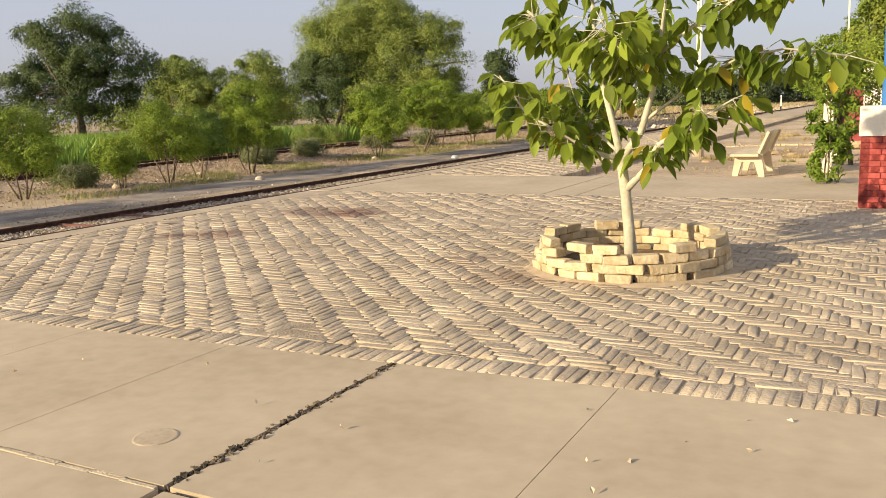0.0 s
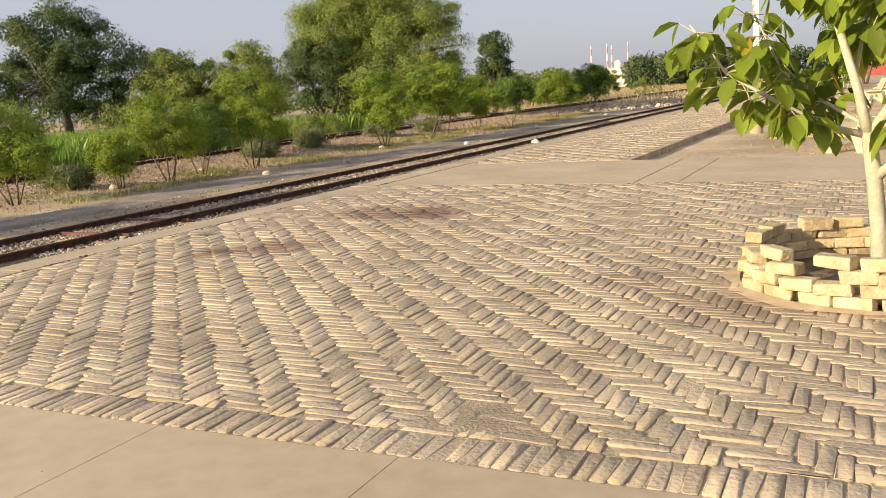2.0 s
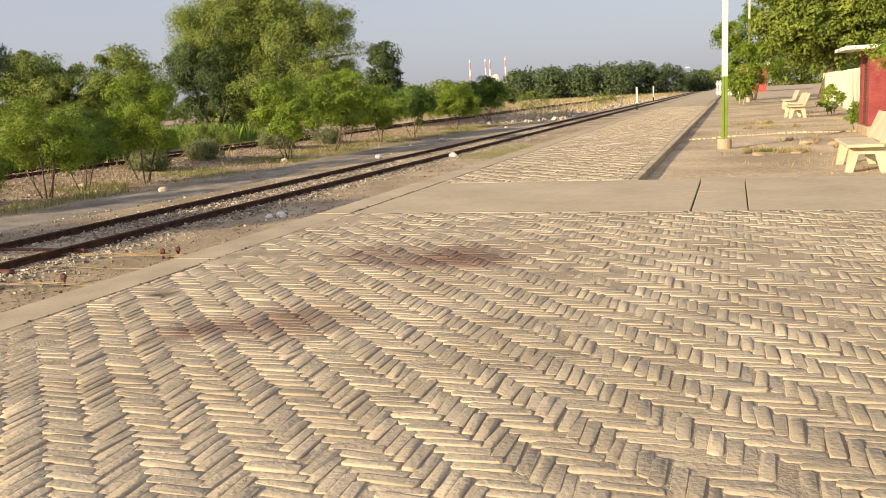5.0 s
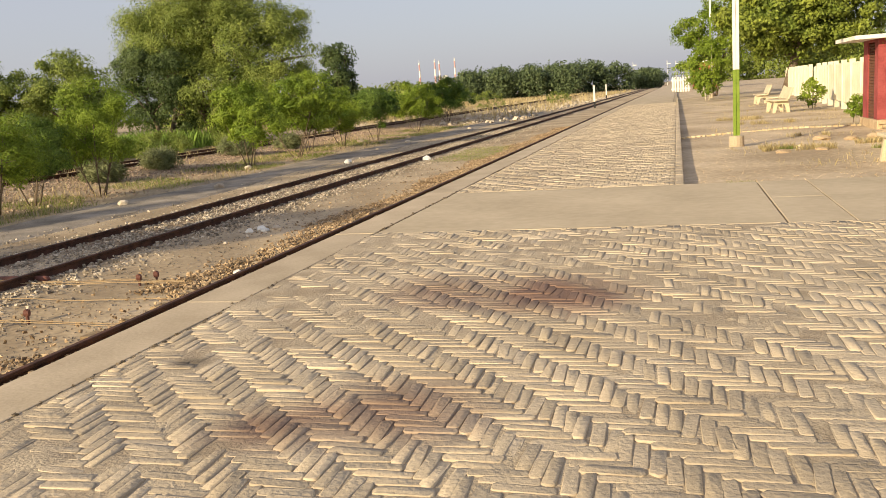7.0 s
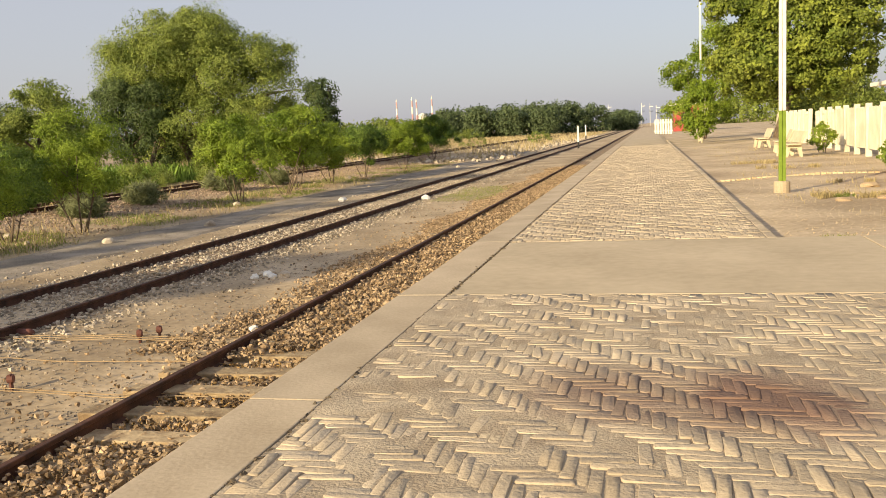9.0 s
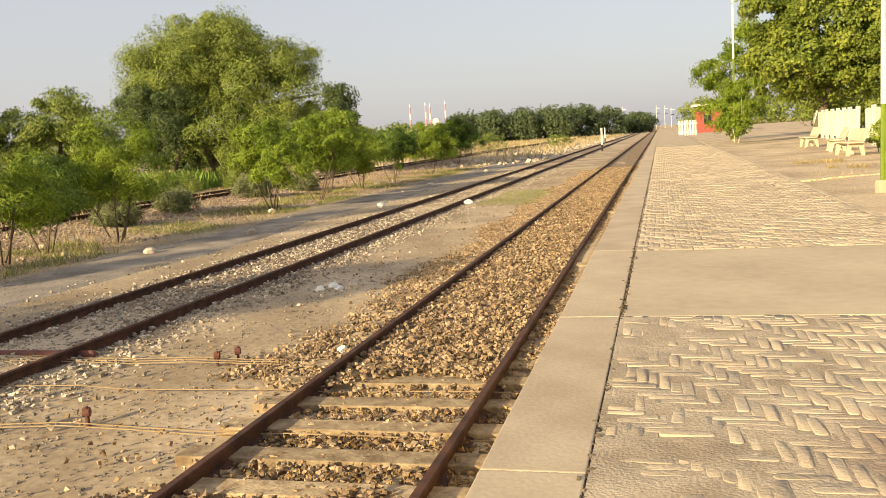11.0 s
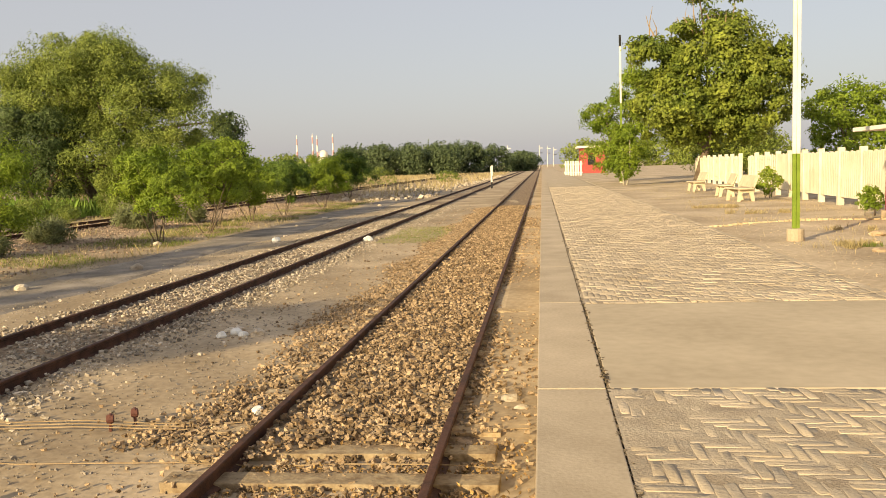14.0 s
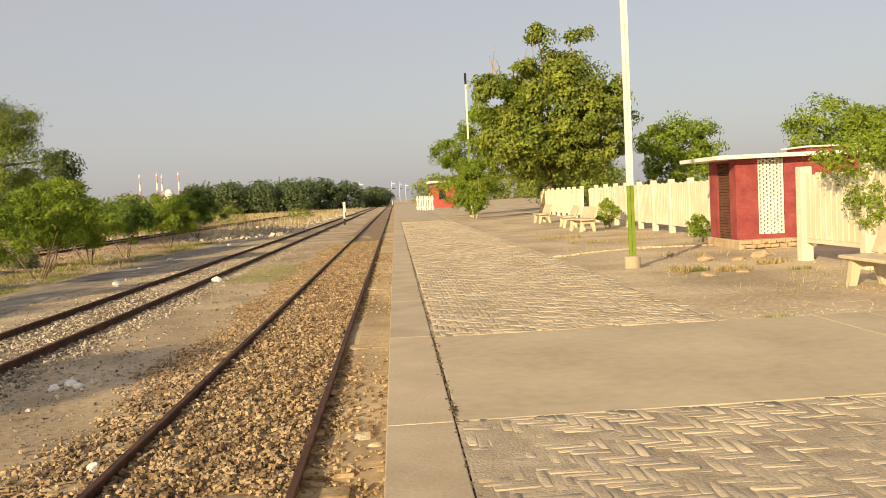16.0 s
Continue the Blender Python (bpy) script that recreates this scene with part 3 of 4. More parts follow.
# leaf litter between the sleepers
rng = np.random.default_rng(31)
n = 1900
pts = np.stack([rng.uniform(-2.5, -0.1, n), rng.choice([-2.4, -1.75, -1.1, -0.5, 0.13, 0.75, 1.35, 1.9], n) + rng.normal(0, 0.09, n), rng.uniform(-1.07, -1.02, n)], axis=1)
v, f = leaves(rng, pts, 0.045, 0.024)
tagged(raw("leaf_litter", v, f, M_LITTER), "brown dry leaves fallen between the sleepers", "leaf litter", kind="stuff")


# ---- platform things ----
def tree_guard():
    """A round dry-laid wall of yellow bricks about the young tree, four courses."""
    g = tagged(empty("brick_tree_guard", pose(7.14, -5.1, 0)), "round dry-laid guard of yellow bricks round a young tree", "tree guard")
    rnd = random.Random(4)
    meshes = []
    for k in range(5):
        random.seed(k)
        meshes.append(mesh_of("brick", boxm(-0.098, -0.052, 0, 0.098, 0.052, 0.068, 0.012, jit=0.008), M_YBRICK))
    for c in range(4):
        num = 22
        for i in range(num):
            if c == 3 and i in (1, 4, 5, 8, 11, 12, 14, 17, 18, 20):
                continue
            if c == 2 and i in (13, 15):
                continue
            a = 2 * math.pi * (i + 0.5 * (c % 2) + rnd.uniform(-0.08, 0.08)) / num
            b = new("brick", meshes[rnd.randrange(5)])
            b.parent = g
            r = 0.74 + rnd.uniform(-0.02, 0.02) - 0.01 * c
            b.matrix_basis = pose(r * math.cos(a), r * math.sin(a), 0.002 + 0.071 * c, rnd.uniform(-1.5, 1.5), rnd.uniform(-1.5, 1.5), math.degrees(a) + 90 + rnd.uniform(-9, 9))
    bm = bmesh.new()
    bmesh.ops.create_circle(bm, cap_ends=True, radius=0.70, segments=24)
    for vv in bm.verts:
        vv.co.z = 0.02
    bmesh.ops.subdivide_edges(bm, edges=bm.edges, cuts=1)
    part("soil", bm, M_SOIL, g)
    bm = bmesh.new()
    a = [bm.verts.new((0.90 * math.cos(t * 0.2618) * (1 + 0.06 * math.sin(t * 2.3)), 0.88 * math.sin(t * 0.2618) * (1 + 0.06 * math.sin(t * 1.7)), 0.001)) for t in range(24)]
    b = [bm.verts.new((0.80 * math.cos(t * 0.2618), 0.80 * math.sin(t * 0.2618), 0.014)) for t in range(24)]
    for t in range(24):
        bm.faces.new((a[t], a[(t + 1) % 24], b[(t + 1) % 24], b[t]))
    part("sand_skirt", bm, M_SAND, g, smooth=True)


tree_guard()


def broad_leaf(rng, base, direction, ln, wd):
    """One large leaf with a folded midrib and curling tip: 8 verts, 6 faces."""
    d = direction / np.linalg.norm(direction)
    up = np.array([rng.normal(0, 0.5), rng.normal(0, 0.5), 1.0])
    s = np.cross(d, up)
    s /= np.linalg.norm(s) + 1e-9
    u = np.cross(s, d)
    rows = []
    for t, w in ((0, 0.05), (0.25, 0.42), (0.6, 0.5), (0.85, 0.26), (1.0, 0.02)):
        c = base + d * ln * t - np.array([0, 0, 1]) * ln * 0.22 * t * t
        rows.append([c - s * w * wd + u * w * wd * 0.35, c, c + s * w * wd + u * w * wd * 0.35])
    return np.array(rows).reshape(-1, 3)


def young_tree():
    """The young broad-leaved tree: pale trunk, forked limbs and large drooping leaves."""
    t = tagged(empty("young_tree", pose(7.14, -5.15, 0)), "young broad-leaved fig tree with pale trunk and drooping leaves", "tree")
    bm = bmesh.new()
    tube(bm, [(0.02, 0, 0), (0.0, 0, 0.3), (-0.03, 0, 0.6), (-0.07, 0.0, 0.9)], [0.062, 0.048, 0.044, 0.042], 12)
    limbs = [
        [(-0.07, 0, 0.88), (-0.13, 0, 1.15), (-0.25, 0.05, 1.55), (-0.33, 0.1, 2.0), (-0.36, 0.1, 2.6), (-0.4, 0.1, 3.1)],
        [(-0.04, 0, 0.62), (0.14, -0.05, 0.8), (0.25, -0.1, 1.0), (0.5, -0.15, 1.15), (0.85, -0.2, 1.35)],
        [(-0.07, 0, 0.88), (0.08, 0.05, 1.1), (0.18, 0.05, 1.45), (0.26, 0.0, 1.9), (0.32, 0, 2.5), (0.3, 0.05, 3.0)],
        [(-0.07, 0, 0.88), (-0.3, -0.05, 0.95), (-0.55, -0.1, 1.1), (-0.85, -0.15, 1.3), (-1.05, -0.2, 1.6)],
        [(-0.1, 0, 0.95), (-0.35, 0.25, 1.1), (-0.6, 0.5, 1.3), (-0.8, 0.7, 1.7)],
        [(0.12, 0.05, 1.2), (0.45, 0.15, 1.45), (0.8, 0.15, 1.65), (1.15, 0.1, 1.7), (1.6, 0.1, 1.62)],
        [(0.22, 0, 1.7), (0.55, -0.2, 1.9), (0.95, -0.3, 2.1), (1.3, -0.3, 2.15)],
        [(-0.28, 0.05, 1.7), (-0.55, -0.15, 1.85), (-0.75, -0.3, 2.1)],
        [(0.2, 0.03, 1.5), (0.05, -0.35, 1.7), (-0.05, -0.6, 1.95)],
        [(-0.15, 0, 1.2), (-0.1, 0.4, 1.6), (0.1, 0.7, 2.0)],
        [(0.3, 0, 2.3), (0.7, 0.2, 2.6), (1.0, 0.3, 2.7)],
        [(-0.36, 0.1, 2.5), (-0.8, 0.1, 2.6), (-1.1, 0.0, 2.7)],
    ]
    rng = np.random.default_rng(77)
    verts, faces, ry, fy = [], [], [], []
    for k, l in enumerate(limbs):
        r0 = 0.034 if k in (0, 1, 2) else 0.022 if k in (3,) else 0.014
        tube(bm, l, list(np.linspace(r0, 0.006, len(l))), 8)
        l = np.array(l)
        seg = len(l) - 1
        num = 58 if k not in (0, 2) else 74
        for i in range(num):
            s = rng.uniform(0.42 if k in (0, 1, 2) else 0.3, 1.0) * seg
            j = min(int(s), seg - 1)
            p = l[j] + (l[j + 1] - l[j]) * (s - j)
            tw = rng.normal(size=3) * np.array([1, 1, 0.5])
            tw /= np.linalg.norm(tw)
            q = p + tw * rng.uniform(0.04, 0.26)
            tube(bm, [p, q], [0.004, 0.0025], 4, False)
            for _ in range(2):
                d = np.array([tw[0] * 0.8 + rng.normal() * 0.4, tw[1] * 0.8 + rng.normal() * 0.4, -0.75 + rng.normal() * 0.35])
                ln = rng.uniform(0.10, 0.19)
                lv = broad_leaf(rng, q, d, ln, ln * 0.62)
                yellow = rng.uniform() < 0.04
                vs, fs = (ry, fy) if yellow else (verts, faces)
                o = 15 * len(vs)
                vs.append(lv)
                for r in range(4):
                    for c in range(2):
                        a = o + r * 3 + c
                        fs.append((a, a + 1, a + 4, a + 3))
    part("trunk", bm, M_PALEBARK, t, smooth=True)
    raw("leaves", np.concatenate(verts), faces, L_FICUS, t, smooth=True)
    raw("yellow_leaves", np.concatenate(ry), fy, L_YELLOW, t, smooth=True)


young_tree()


def lamp_post(x, y, z, h, band, label, tip=False):
    p = tagged(empty("lamp_post", pose(x, y, z)), label, "post", "platform posts")
    bm = bmesh.new()
    tube(bm, [(0, 0, -0.1), (0, 0, 0.22), (0, 0, 0.24)], [0.155, 0.15, 0.13], 16)
    part("base", bm, M_COPE, p, "round concrete foot")
    # three steel angles side by side make the shaft
    for k, a in enumerate((90, 210, 330)):
        cx, cy = 0.038 * math.cos(radians(a)), 0.038 * math.sin(radians(a))
        part("shaft_lower", box(bmesh.new(), cx - 0.03, cy - 0.03, 0.2, cx + 0.03, cy + 0.03, band, 0.006), M_GREEN, p, "green painted lower shaft")
        part("shaft_upper", box(bmesh.new(), cx - 0.03, cy - 0.03, band + 0.001, cx + 0.03, cy + 0.03, h, 0.006), M_WHITE, p, "white painted upper shaft")
    if tip:
        part("tip", boxm(-0.08, -0.08, h, 0.08, 0.08, h + 0.8, 0.01), M_BLACK, p)
    return p


lamp_post(4.55, 10.55, -0.14, 8.5, 1.57, "tall steel platform post painted green and white on a concrete foot")
lamp_post(5.75, 57, -0.05, 9.6, 5.6, "tall distant platform post painted green and white", True)


def bench(x, y, z, rz):
    """A cast concrete bench: shaped end frames, seat slab and leaning back."""
    b = tagged(empty("bench", pose(x, y, z, 0, 0, rz)), "cast concrete platform bench with a leaning slab back", "bench", "platform benches")
    for yy in (-0.62, 0.62):
        bm = bmesh.new()
        prism(bm, [(-0.30, -0.05), (-0.20, -0.05), (-0.12, 0.26), (0.10, 0.26), (0.20, -0.05), (0.30, -0.05), (0.24, 0.34), (0.42, 0.80), (0.35, 0.82), (0.16, 0.40), (-0.24, 0.37)], yy - 0.05, yy + 0.05)
        part("end_frame", bm, M_BENCH, b)
    part("seat", boxm(-0.30, -0.85, 0.37, 0.20, 0.85, 0.42, 0.012), M_BENCH, b)
    bm = boxm(-0.025, -0.85, 0.0, 0.025, 0.85, 0.44, 0.012)
    bm.transform(pose(0.20, 0, 0.43, 0, 23, 0))
    part("backrest", bm, M_BENCH, b)
    return b


bench_a = bench(6.62, 5.55, -0.12, 0)
for x, y in ((6.9, 25.3), (7.25, 29.5), (7.3, 36)):
    copy_thing(bench_a, pose(x, y, -0.06, 0, 0, random.uniform(-6, 6)))


def hut():
    """Small red brick latrine hut with a flat white roof slab, jali screen and lattice door."""
    h = tagged(empty("hut", pose(0, 0, 0)), "small red painted hut with white roof slab and pierced screen", "hut")
    x0, y0, x1, y1 = 7.75, 13.38, 10.6, 14.95
    part("plinth", boxm(x0 - 0.05, y0 - 0.25, -0.3, x1 + 0.1, y1 + 0.1, 0.1, 0.02), M_BRICKY, h, "buff rubble plinth")
    rs = random.Random(15)
    for c in range(3):
        x = x0 - 0.03 + 0.08 * (c % 2)
        while x < x1 - 0.2:
            w = rs.uniform(0.13, 0.27)
            if rs.random() < 0.86:
                random.seed(int(x * 100) + c)
                part("rubble_brick", boxm(x, y0 - 0.29 - 0.05 * (2 - c) - rs.uniform(0, 0.03), -0.16 + c * 0.085, x + w - 0.015, y0 - 0.2, -0.085 + c * 0.085, 0.012, jit=0.012), M_BRICKY, h)
            x += w
    part("wall", boxm(x0, y0, 0.1, x0 + 0.2, y0 + 0.35, 1.9), M_RED, h)
    part("wall", boxm(x0, y0 + 1.1, 0.1, x0 + 0.2, y1, 1.9), M_RED, h)
    part("wall", boxm(x0, y0 + 0.35, 1.84, x0 + 0.2, y0 + 1.1, 1.9), M_RED, h)
    part("wall", boxm(x0 + 0.2, y1 - 0.2, 0.1, x1, y1, 1.9), M_RED, h)
    part("wall", boxm(x1 - 0.2, y0, 0.1, x1, y1 - 0.2, 1.9), M_RED, h)
    j0, j1 = 8.26, 8.86
    part("wall", boxm(x0 + 0.2, y0, 0.1, j0, y0 + 0.2, 1.9), M_RED, h)
    part("wall", boxm(j1, y0, 0.1, x1 - 0.2, y0 + 0.2, 1.9), M_RED, h)
    part("wall", boxm(j0, y0, 0.1, j1, y0 + 0.2, 0.2), M_RED, h)
    # courses of painted brick standing a little proud
    me = mesh_of("brick", boxm(0, 0, 0, 0.215, 0.008, 0.066, 0.003), M_RED)
    half = mesh_of("brick", boxm(0, 0, 0, 0.1, 0.008, 0.066, 0.003), M_RED)
    for c in range(23):
        z = 0.11 + c * 0.077
        x = x0 + 0.005 - (0.11 if c % 2 else 0)
        while x < 9.4:
            a = max(x, x0 + 0.004)
            if a + 0.2 < j0 + 0.02 or a > j1:
                b = new("brick", me if a == x else half)
                b.parent = h
                b.location = (a, y0 - 0.007, z)
            x += 0.226
    # pierced white screen
    bm = bmesh.new()
    for i in range(8):
        box(bm, j0 + i * 0.0789, y0 + 0.01, 0.2, j0 + i * 0.0789 + 0.036, y0 + 0.09, 1.88)
    for k in range(19):
        for i in range(7):
            zz = 0.2 + k * 0.0895 + (0.0447 if i % 2 else 0)
            box(bm, j0 + i * 0.0789 + 0.03, y0 + 0.012, zz, j0 + i * 0.0789 + 0.085, y0 + 0.088, min(zz + 0.04, 1.88))
    part("pierced_screen", bm, M_WHITE, h, "white pierced concrete screen")
    bm = bmesh.new()
    for k in range(26):
        box(bm, x0 + 0.03, y0 + 0.36, 0.12 + k * 0.066, x0 + 0.07, y0 + 1.09, 0.15 + k * 0.066)
    for k in range(9):
        box(bm, x0 + 0.04, y0 + 0.36 + k * 0.088, 0.12, x0 + 0.06, y0 + 0.385 + k * 0.088, 1.82)
    part("lattice_door", bm, M_DOOR, h, "brown lattice door")
    part("roof", boxm(x0 - 0.55, y0 - 0.35, 1.9, x1 + 0.3, y1 + 0.5, 1.99, 0.01), M_WHITE, h, "white flat roof slab")
    part("parapet", boxm(9.8, 14.2, 1.99, 11.0, 15.2, 2.12, 0.01), M_RED, h)
    part("parapet_cap", boxm(9.7, 14.1, 2.12, 11.1, 15.3, 2.16, 0.01), M_WHITE, h)


hut()


def fence_panel(m, length, h, group="precast fence", gap=1, foot=0.12):
    """One precast panel: two posts, rails and upright slabs with rounded heads."""
    f = tagged(empty("fence_panel", m), "cream limewashed precast concrete fence panel", "fence", group)
    part("post", boxm(-0.09, -0.09, -0.3, 0.09, 0.09, h + 0.1, 0.012), M_CREAM, f)
    part("rail", boxm(-0.03, 0.09, 0.30, 0.03, length - 0.09, 0.40, 0.006), M_CREAM, f)
    part("rail", boxm(-0.03, 0.09, h - 0.22, 0.03, length - 0.09, h - 0.12, 0.006), M_CREAM, f)
    k = int(length / 0.2)
    for i in range(0, k, gap):
        y = 0.14 + i * (length - 0.24) / k
        part("paling", boxm(-0.045, y, foot, -0.005, y + 0.165, h - 0.02 + 0.02 * math.sin(i * 2.1), 0.012), M_CREAM, f)
    return f


p0, p1 = Vector((8.7, 15.4, 0)), Vector((10.0, 44, 0))
d = (p1 - p0)
num = 14
ang = -math.degrees(math.atan2(d.x, d.y))
first = fence_panel(pose(p0.x, p0.y, 0, 0, 0, ang), d.length / num, 1.5)
for k in range(1, num + 5):
    q = p0 + d * k / num
    if k == 10:
        continue
    if k == 7:
        first = fence_panel(pose(q.x, q.y, 0, 0, 0, ang), d.length / num, 1.5, gap=2)
        continue
    copy_thing(first, pose(q.x, q.y, 0, random.uniform(-0.6, 0.6), random.uniform(-1.5, 1.5), ang))
first = fence_panel(pose(7.8, 8.2, -0.1, 0, 0, 0), 2.1, 1.6, "near precast fence", 1, 0.38)
copy_thing(first, pose(7.9, 6.1, -0.1))
part("end_post", boxm(7.70, 10.24, -0.3, 7.92, 10.46, 1.62, 0.02), M_CREAM)
tagged(bpy.data.objects["end_post"], "cream limewashed end post of the precast fence", "fence post")
# gate pillar of the station building
pil = tagged(empty("gate_pillar", pose(8.69, -0.78, 0)), "red painted brick pillar with white upper part", "pillar")
part("core", boxm(0.012, 0.012, -0.2, 0.46, 0.46, 0.86), M_RED, pil)
me = mesh_of("brick", boxm(0, 0, 0, 0.222, 0.105, 0.062, 0.004), M_REDBRK)
for c in range(12):
    for side in range(2):
        for i in range(2 if c % 2 else 3):
            b = new("brick", me)
            b.parent = pil
            o = 0.0 if c % 2 else -0.115
            a = min(max(o + i * 0.236, 0), 0.25)
            b.matrix_basis = pose(a, 0, 0.004 + c * 0.07) if side == 0 else pose(0.105, a, 0.004 + c * 0.07, 0, 0, 90)
part("cap", boxm(-0.02, -0.02, 0.85, 0.5, 0.5, 1.2, 0.01), M_WHITE, pil, "white plastered upper part")
bm = bmesh.new()
tube(bm, [(0.25, 0.2, 1.2), (0.25, 0.2, 3.5)], [0.05, 0.05], 12)
part("post", bm, M_BLUE, pil, "blue steel pipe post")

# brick edging row on the sand
me = mesh_of("brick", boxm(-0.05, -0.035, -0.1, 0.05, 0.035, 0.03, 0.006, jit=0.006), M_YBRICK)
ed = tagged(empty("brick_edging"), "row of half-buried bricks edging the sand", "edging")
for k in range(34):
    b = new("brick", me)
    b.parent = ed
    x = 3.5 + k * 0.125
    b.matrix_basis = pose(x, 14.0 + 1.1 * math.sin((x - 3.5) * 0.6) + random.uniform(-0.02, 0.02), ground_z(x, 14.5) + 0.01, random.uniform(-4, 4), random.uniform(-8, 8), random.uniform(-15, 15))
# kerb along the raised paving
kb = tagged(empty("brick_kerb"), "brick kerb along the raised platform paving", "kerb", kind="structure")
me = mesh_of("brick", boxm(-0.05, -0.11, -0.2, 0.05, 0.11, 0.0, 0.008, jit=0.004), M_BRICK1)
y = 3.34
while y < 60:
    b = new("brick", me)
    b.parent = kb
    b.matrix_basis = pose(3.40, y, random.uniform(-0.004, 0.006), 0, 0, random.uniform(-1.5, 1.5))
    y += 0.23

# ---- marker posts, signals, distance ----
for x, y, h in ((-5.53, 88.9, 2.5), (-9, 150, 2.6)):
    p = tagged(empty("marker_post", pose(x, y, -1.1)), "black and white fouling marker post between the tracks", "post", "marker posts")
    part("foot", boxm(-0.1, -0.1, 0, 0.1, 0.1, 0.7, 0.01), M_BLACK, p)
    part("shaft", boxm(-0.1, -0.1, 0.7, 0.1, 0.1, h, 0.01), M_WHITE, p)
for x, y, h in ((-16, 400, 12), (-1, 420, 12), (6, 430, 11), (3, 440, 12), (-28, 460, 10)):
    p = tagged(empty("signal_post", pose(x, y, -1.1)), "distant steel railway signal post with arm", "signal", "signal posts")
    bm = bmesh.new()
    tube(bm, [(0, 0, 0), (0, 0, h)], [0.13, 0.09], 8)
    part("mast", bm, M_WHITE, p)
    part("arm", boxm(-0.2, -0.05, h - 1.6, 1.6, 0.05, h - 1.3), M_WHITE, p)
    part("arm", boxm(-0.2, -0.05, h - 4, 1.5, 0.05, h - 3.7), M_BLACK, p)
# red of the tower bands, with distance haze mixed into the colour
M_HAZED_RED = mat("hazed_red_paint", (0.45, 0.25, 0.24), (0.58, 0.36, 0.34), scale=1, bump=0)
# four banded towers and a white dome far off
for bearing, h in ((-16.55, 19), (-15.5, 19.5), (-15.2, 18.5), (-14.15, 19.5)):
    x, y = 420 * math.sin(radians(bearing)), 420 * math.cos(radians(bearing))
    p = tagged(empty("minaret", pose(x, y, -1.1)), "distant slender white minaret with red bands", "minaret", "minarets")
    for k in range(6):
        bm = bmesh.new()
        tube(bm, [(0, 0, h * k / 6), (0, 0, h * (k + 1) / 6)], [0.62 - k * 0.05, 0.58 - k * 0.05], 10)
        part("band", bm, M_WHITE if k % 2 == 0 else M_HAZED_RED, p)
    bm = bmesh.new()
    tube(bm, [(0, 0, h), (0, 0, h + 0.6), (0, 0, h + 1.8)], [0.4, 0.3, 0.05], 10)
    part("finial", bm, M_WHITE, p)
dome = tagged(empty("prayer_hall", pose(-108, 408, -1.1)), "distant white prayer hall with a dome", "building")
part("hall", boxm(-8, -5, 0, 8, 5, 9, 0.1), M_WHITE, dome)
bm = bmesh.new()
bmesh.ops.create_uvsphere(bm, u_segments=16, v_segments=10, radius=2.6)
bm.transform(pose(0, 0, 10.5))
part("dome", bm, M_WHITE, dome, smooth=True)
fb = tagged(empty("station_block", pose(5.6, 118, -0.1)), "distant red station block with white roof edge", "building")
part("wall", boxm(0, 0, 0, 3.4, 6, 3.6, 0.02), M_REDBRK, fb)
part("roof", boxm(-0.5, -0.5, 3.6, 3.9, 6.5, 3.9, 0.02), M_WHITE, fb)
part("window", boxm(1.0, -0.04, 1.2, 2.0, 0.02, 2.6, 0.01), M_BLACK, fb)
gt = tagged(empty("white_gate", pose(2.8, 98, -0.1)), "white slatted barrier across the platform end", "gate")
for k in range(7):
    part("slat", boxm(k * 0.3, 0, 0, k * 0.3 + 0.2, 0.06, 1.75, 0.01), M_WHITE, gt)
part("rail", boxm(-0.1, 0.06, 1.3, 2.1, 0.12, 1.45, 0.01), M_WHITE, gt)
part("rail", boxm(-0.1, 0.06, 0.3, 2.1, 0.12, 0.45, 0.01), M_WHITE, gt)
wb = tagged(empty("white_house", pose(-60, 380, -1.1)), "distant white flat-roofed house", "house")
part("wall", boxm(0, 0, 0, 12, 8, 6.5, 0.05), M_WHITE, wb)
for k in range(3):
    part("window", boxm(1.5 + k * 3.6, -0.05, 3.6, 3.2 + k * 3.6, 0.02, 5.2, 0.02), M_BLACK, wb)

# ---- trees and bushes ----
plant("acacia_tree", -31, 52, -1, [(0, 0, 8, 6.0, 6, 3.4), (-3.6, 0, 7, 3.9, 4.5, 2.8), (5.0, -1, 6.5, 4.2, 4.5, 3.4), (0.5, -2, 10.0, 4, 4, 2.0), (-4.4, 0, 8.6, 3.0, 3, 2.0), (5.5, -1, 3.2, 3.0, 3.5, 2.4), (1, -2, 3.8, 4, 4, 2.6)], L_ACACIA, 340, 520, 1.3, 0.2, 0.072, 0.42, M_BARK,
      "large spreading acacia tree with feathery green crown", "tree", "large trees", 1, 2, 16)
plant("thorn_tree", -33.2, 47.5, -1, [(0, 0, 5.0, 3.0, 2.6, 2.2), (-1.2, 0, 6.2, 2.0, 2, 0.9), (0.4, 0, 2.6, 2.4, 2.2, 1.8)], L_DARK, 90, 330, 0.85, 0.2, 0.08, 0.2, M_BARK,
      "dark thorny tree standing before a larger acacia", "tree", "large trees", 21, 2, 12)
plant("acacia_tree", -50, 36, -1, [(0.3, 0, 8.6, 3.6, 4, 2.4), (-4.0, 0, 5.6, 3.2, 4, 1.8), (3.4, 0, 6.4, 3.0, 4, 2.4), (0, 0, 4.6, 4.4, 5, 2.2)], L_DARK, 120, 420, 1.15, 0.25, 0.09, 0.4, M_BARK,
      "old dark acacia tree with open branching crown", "tree", "large trees", 2, 1, 22)
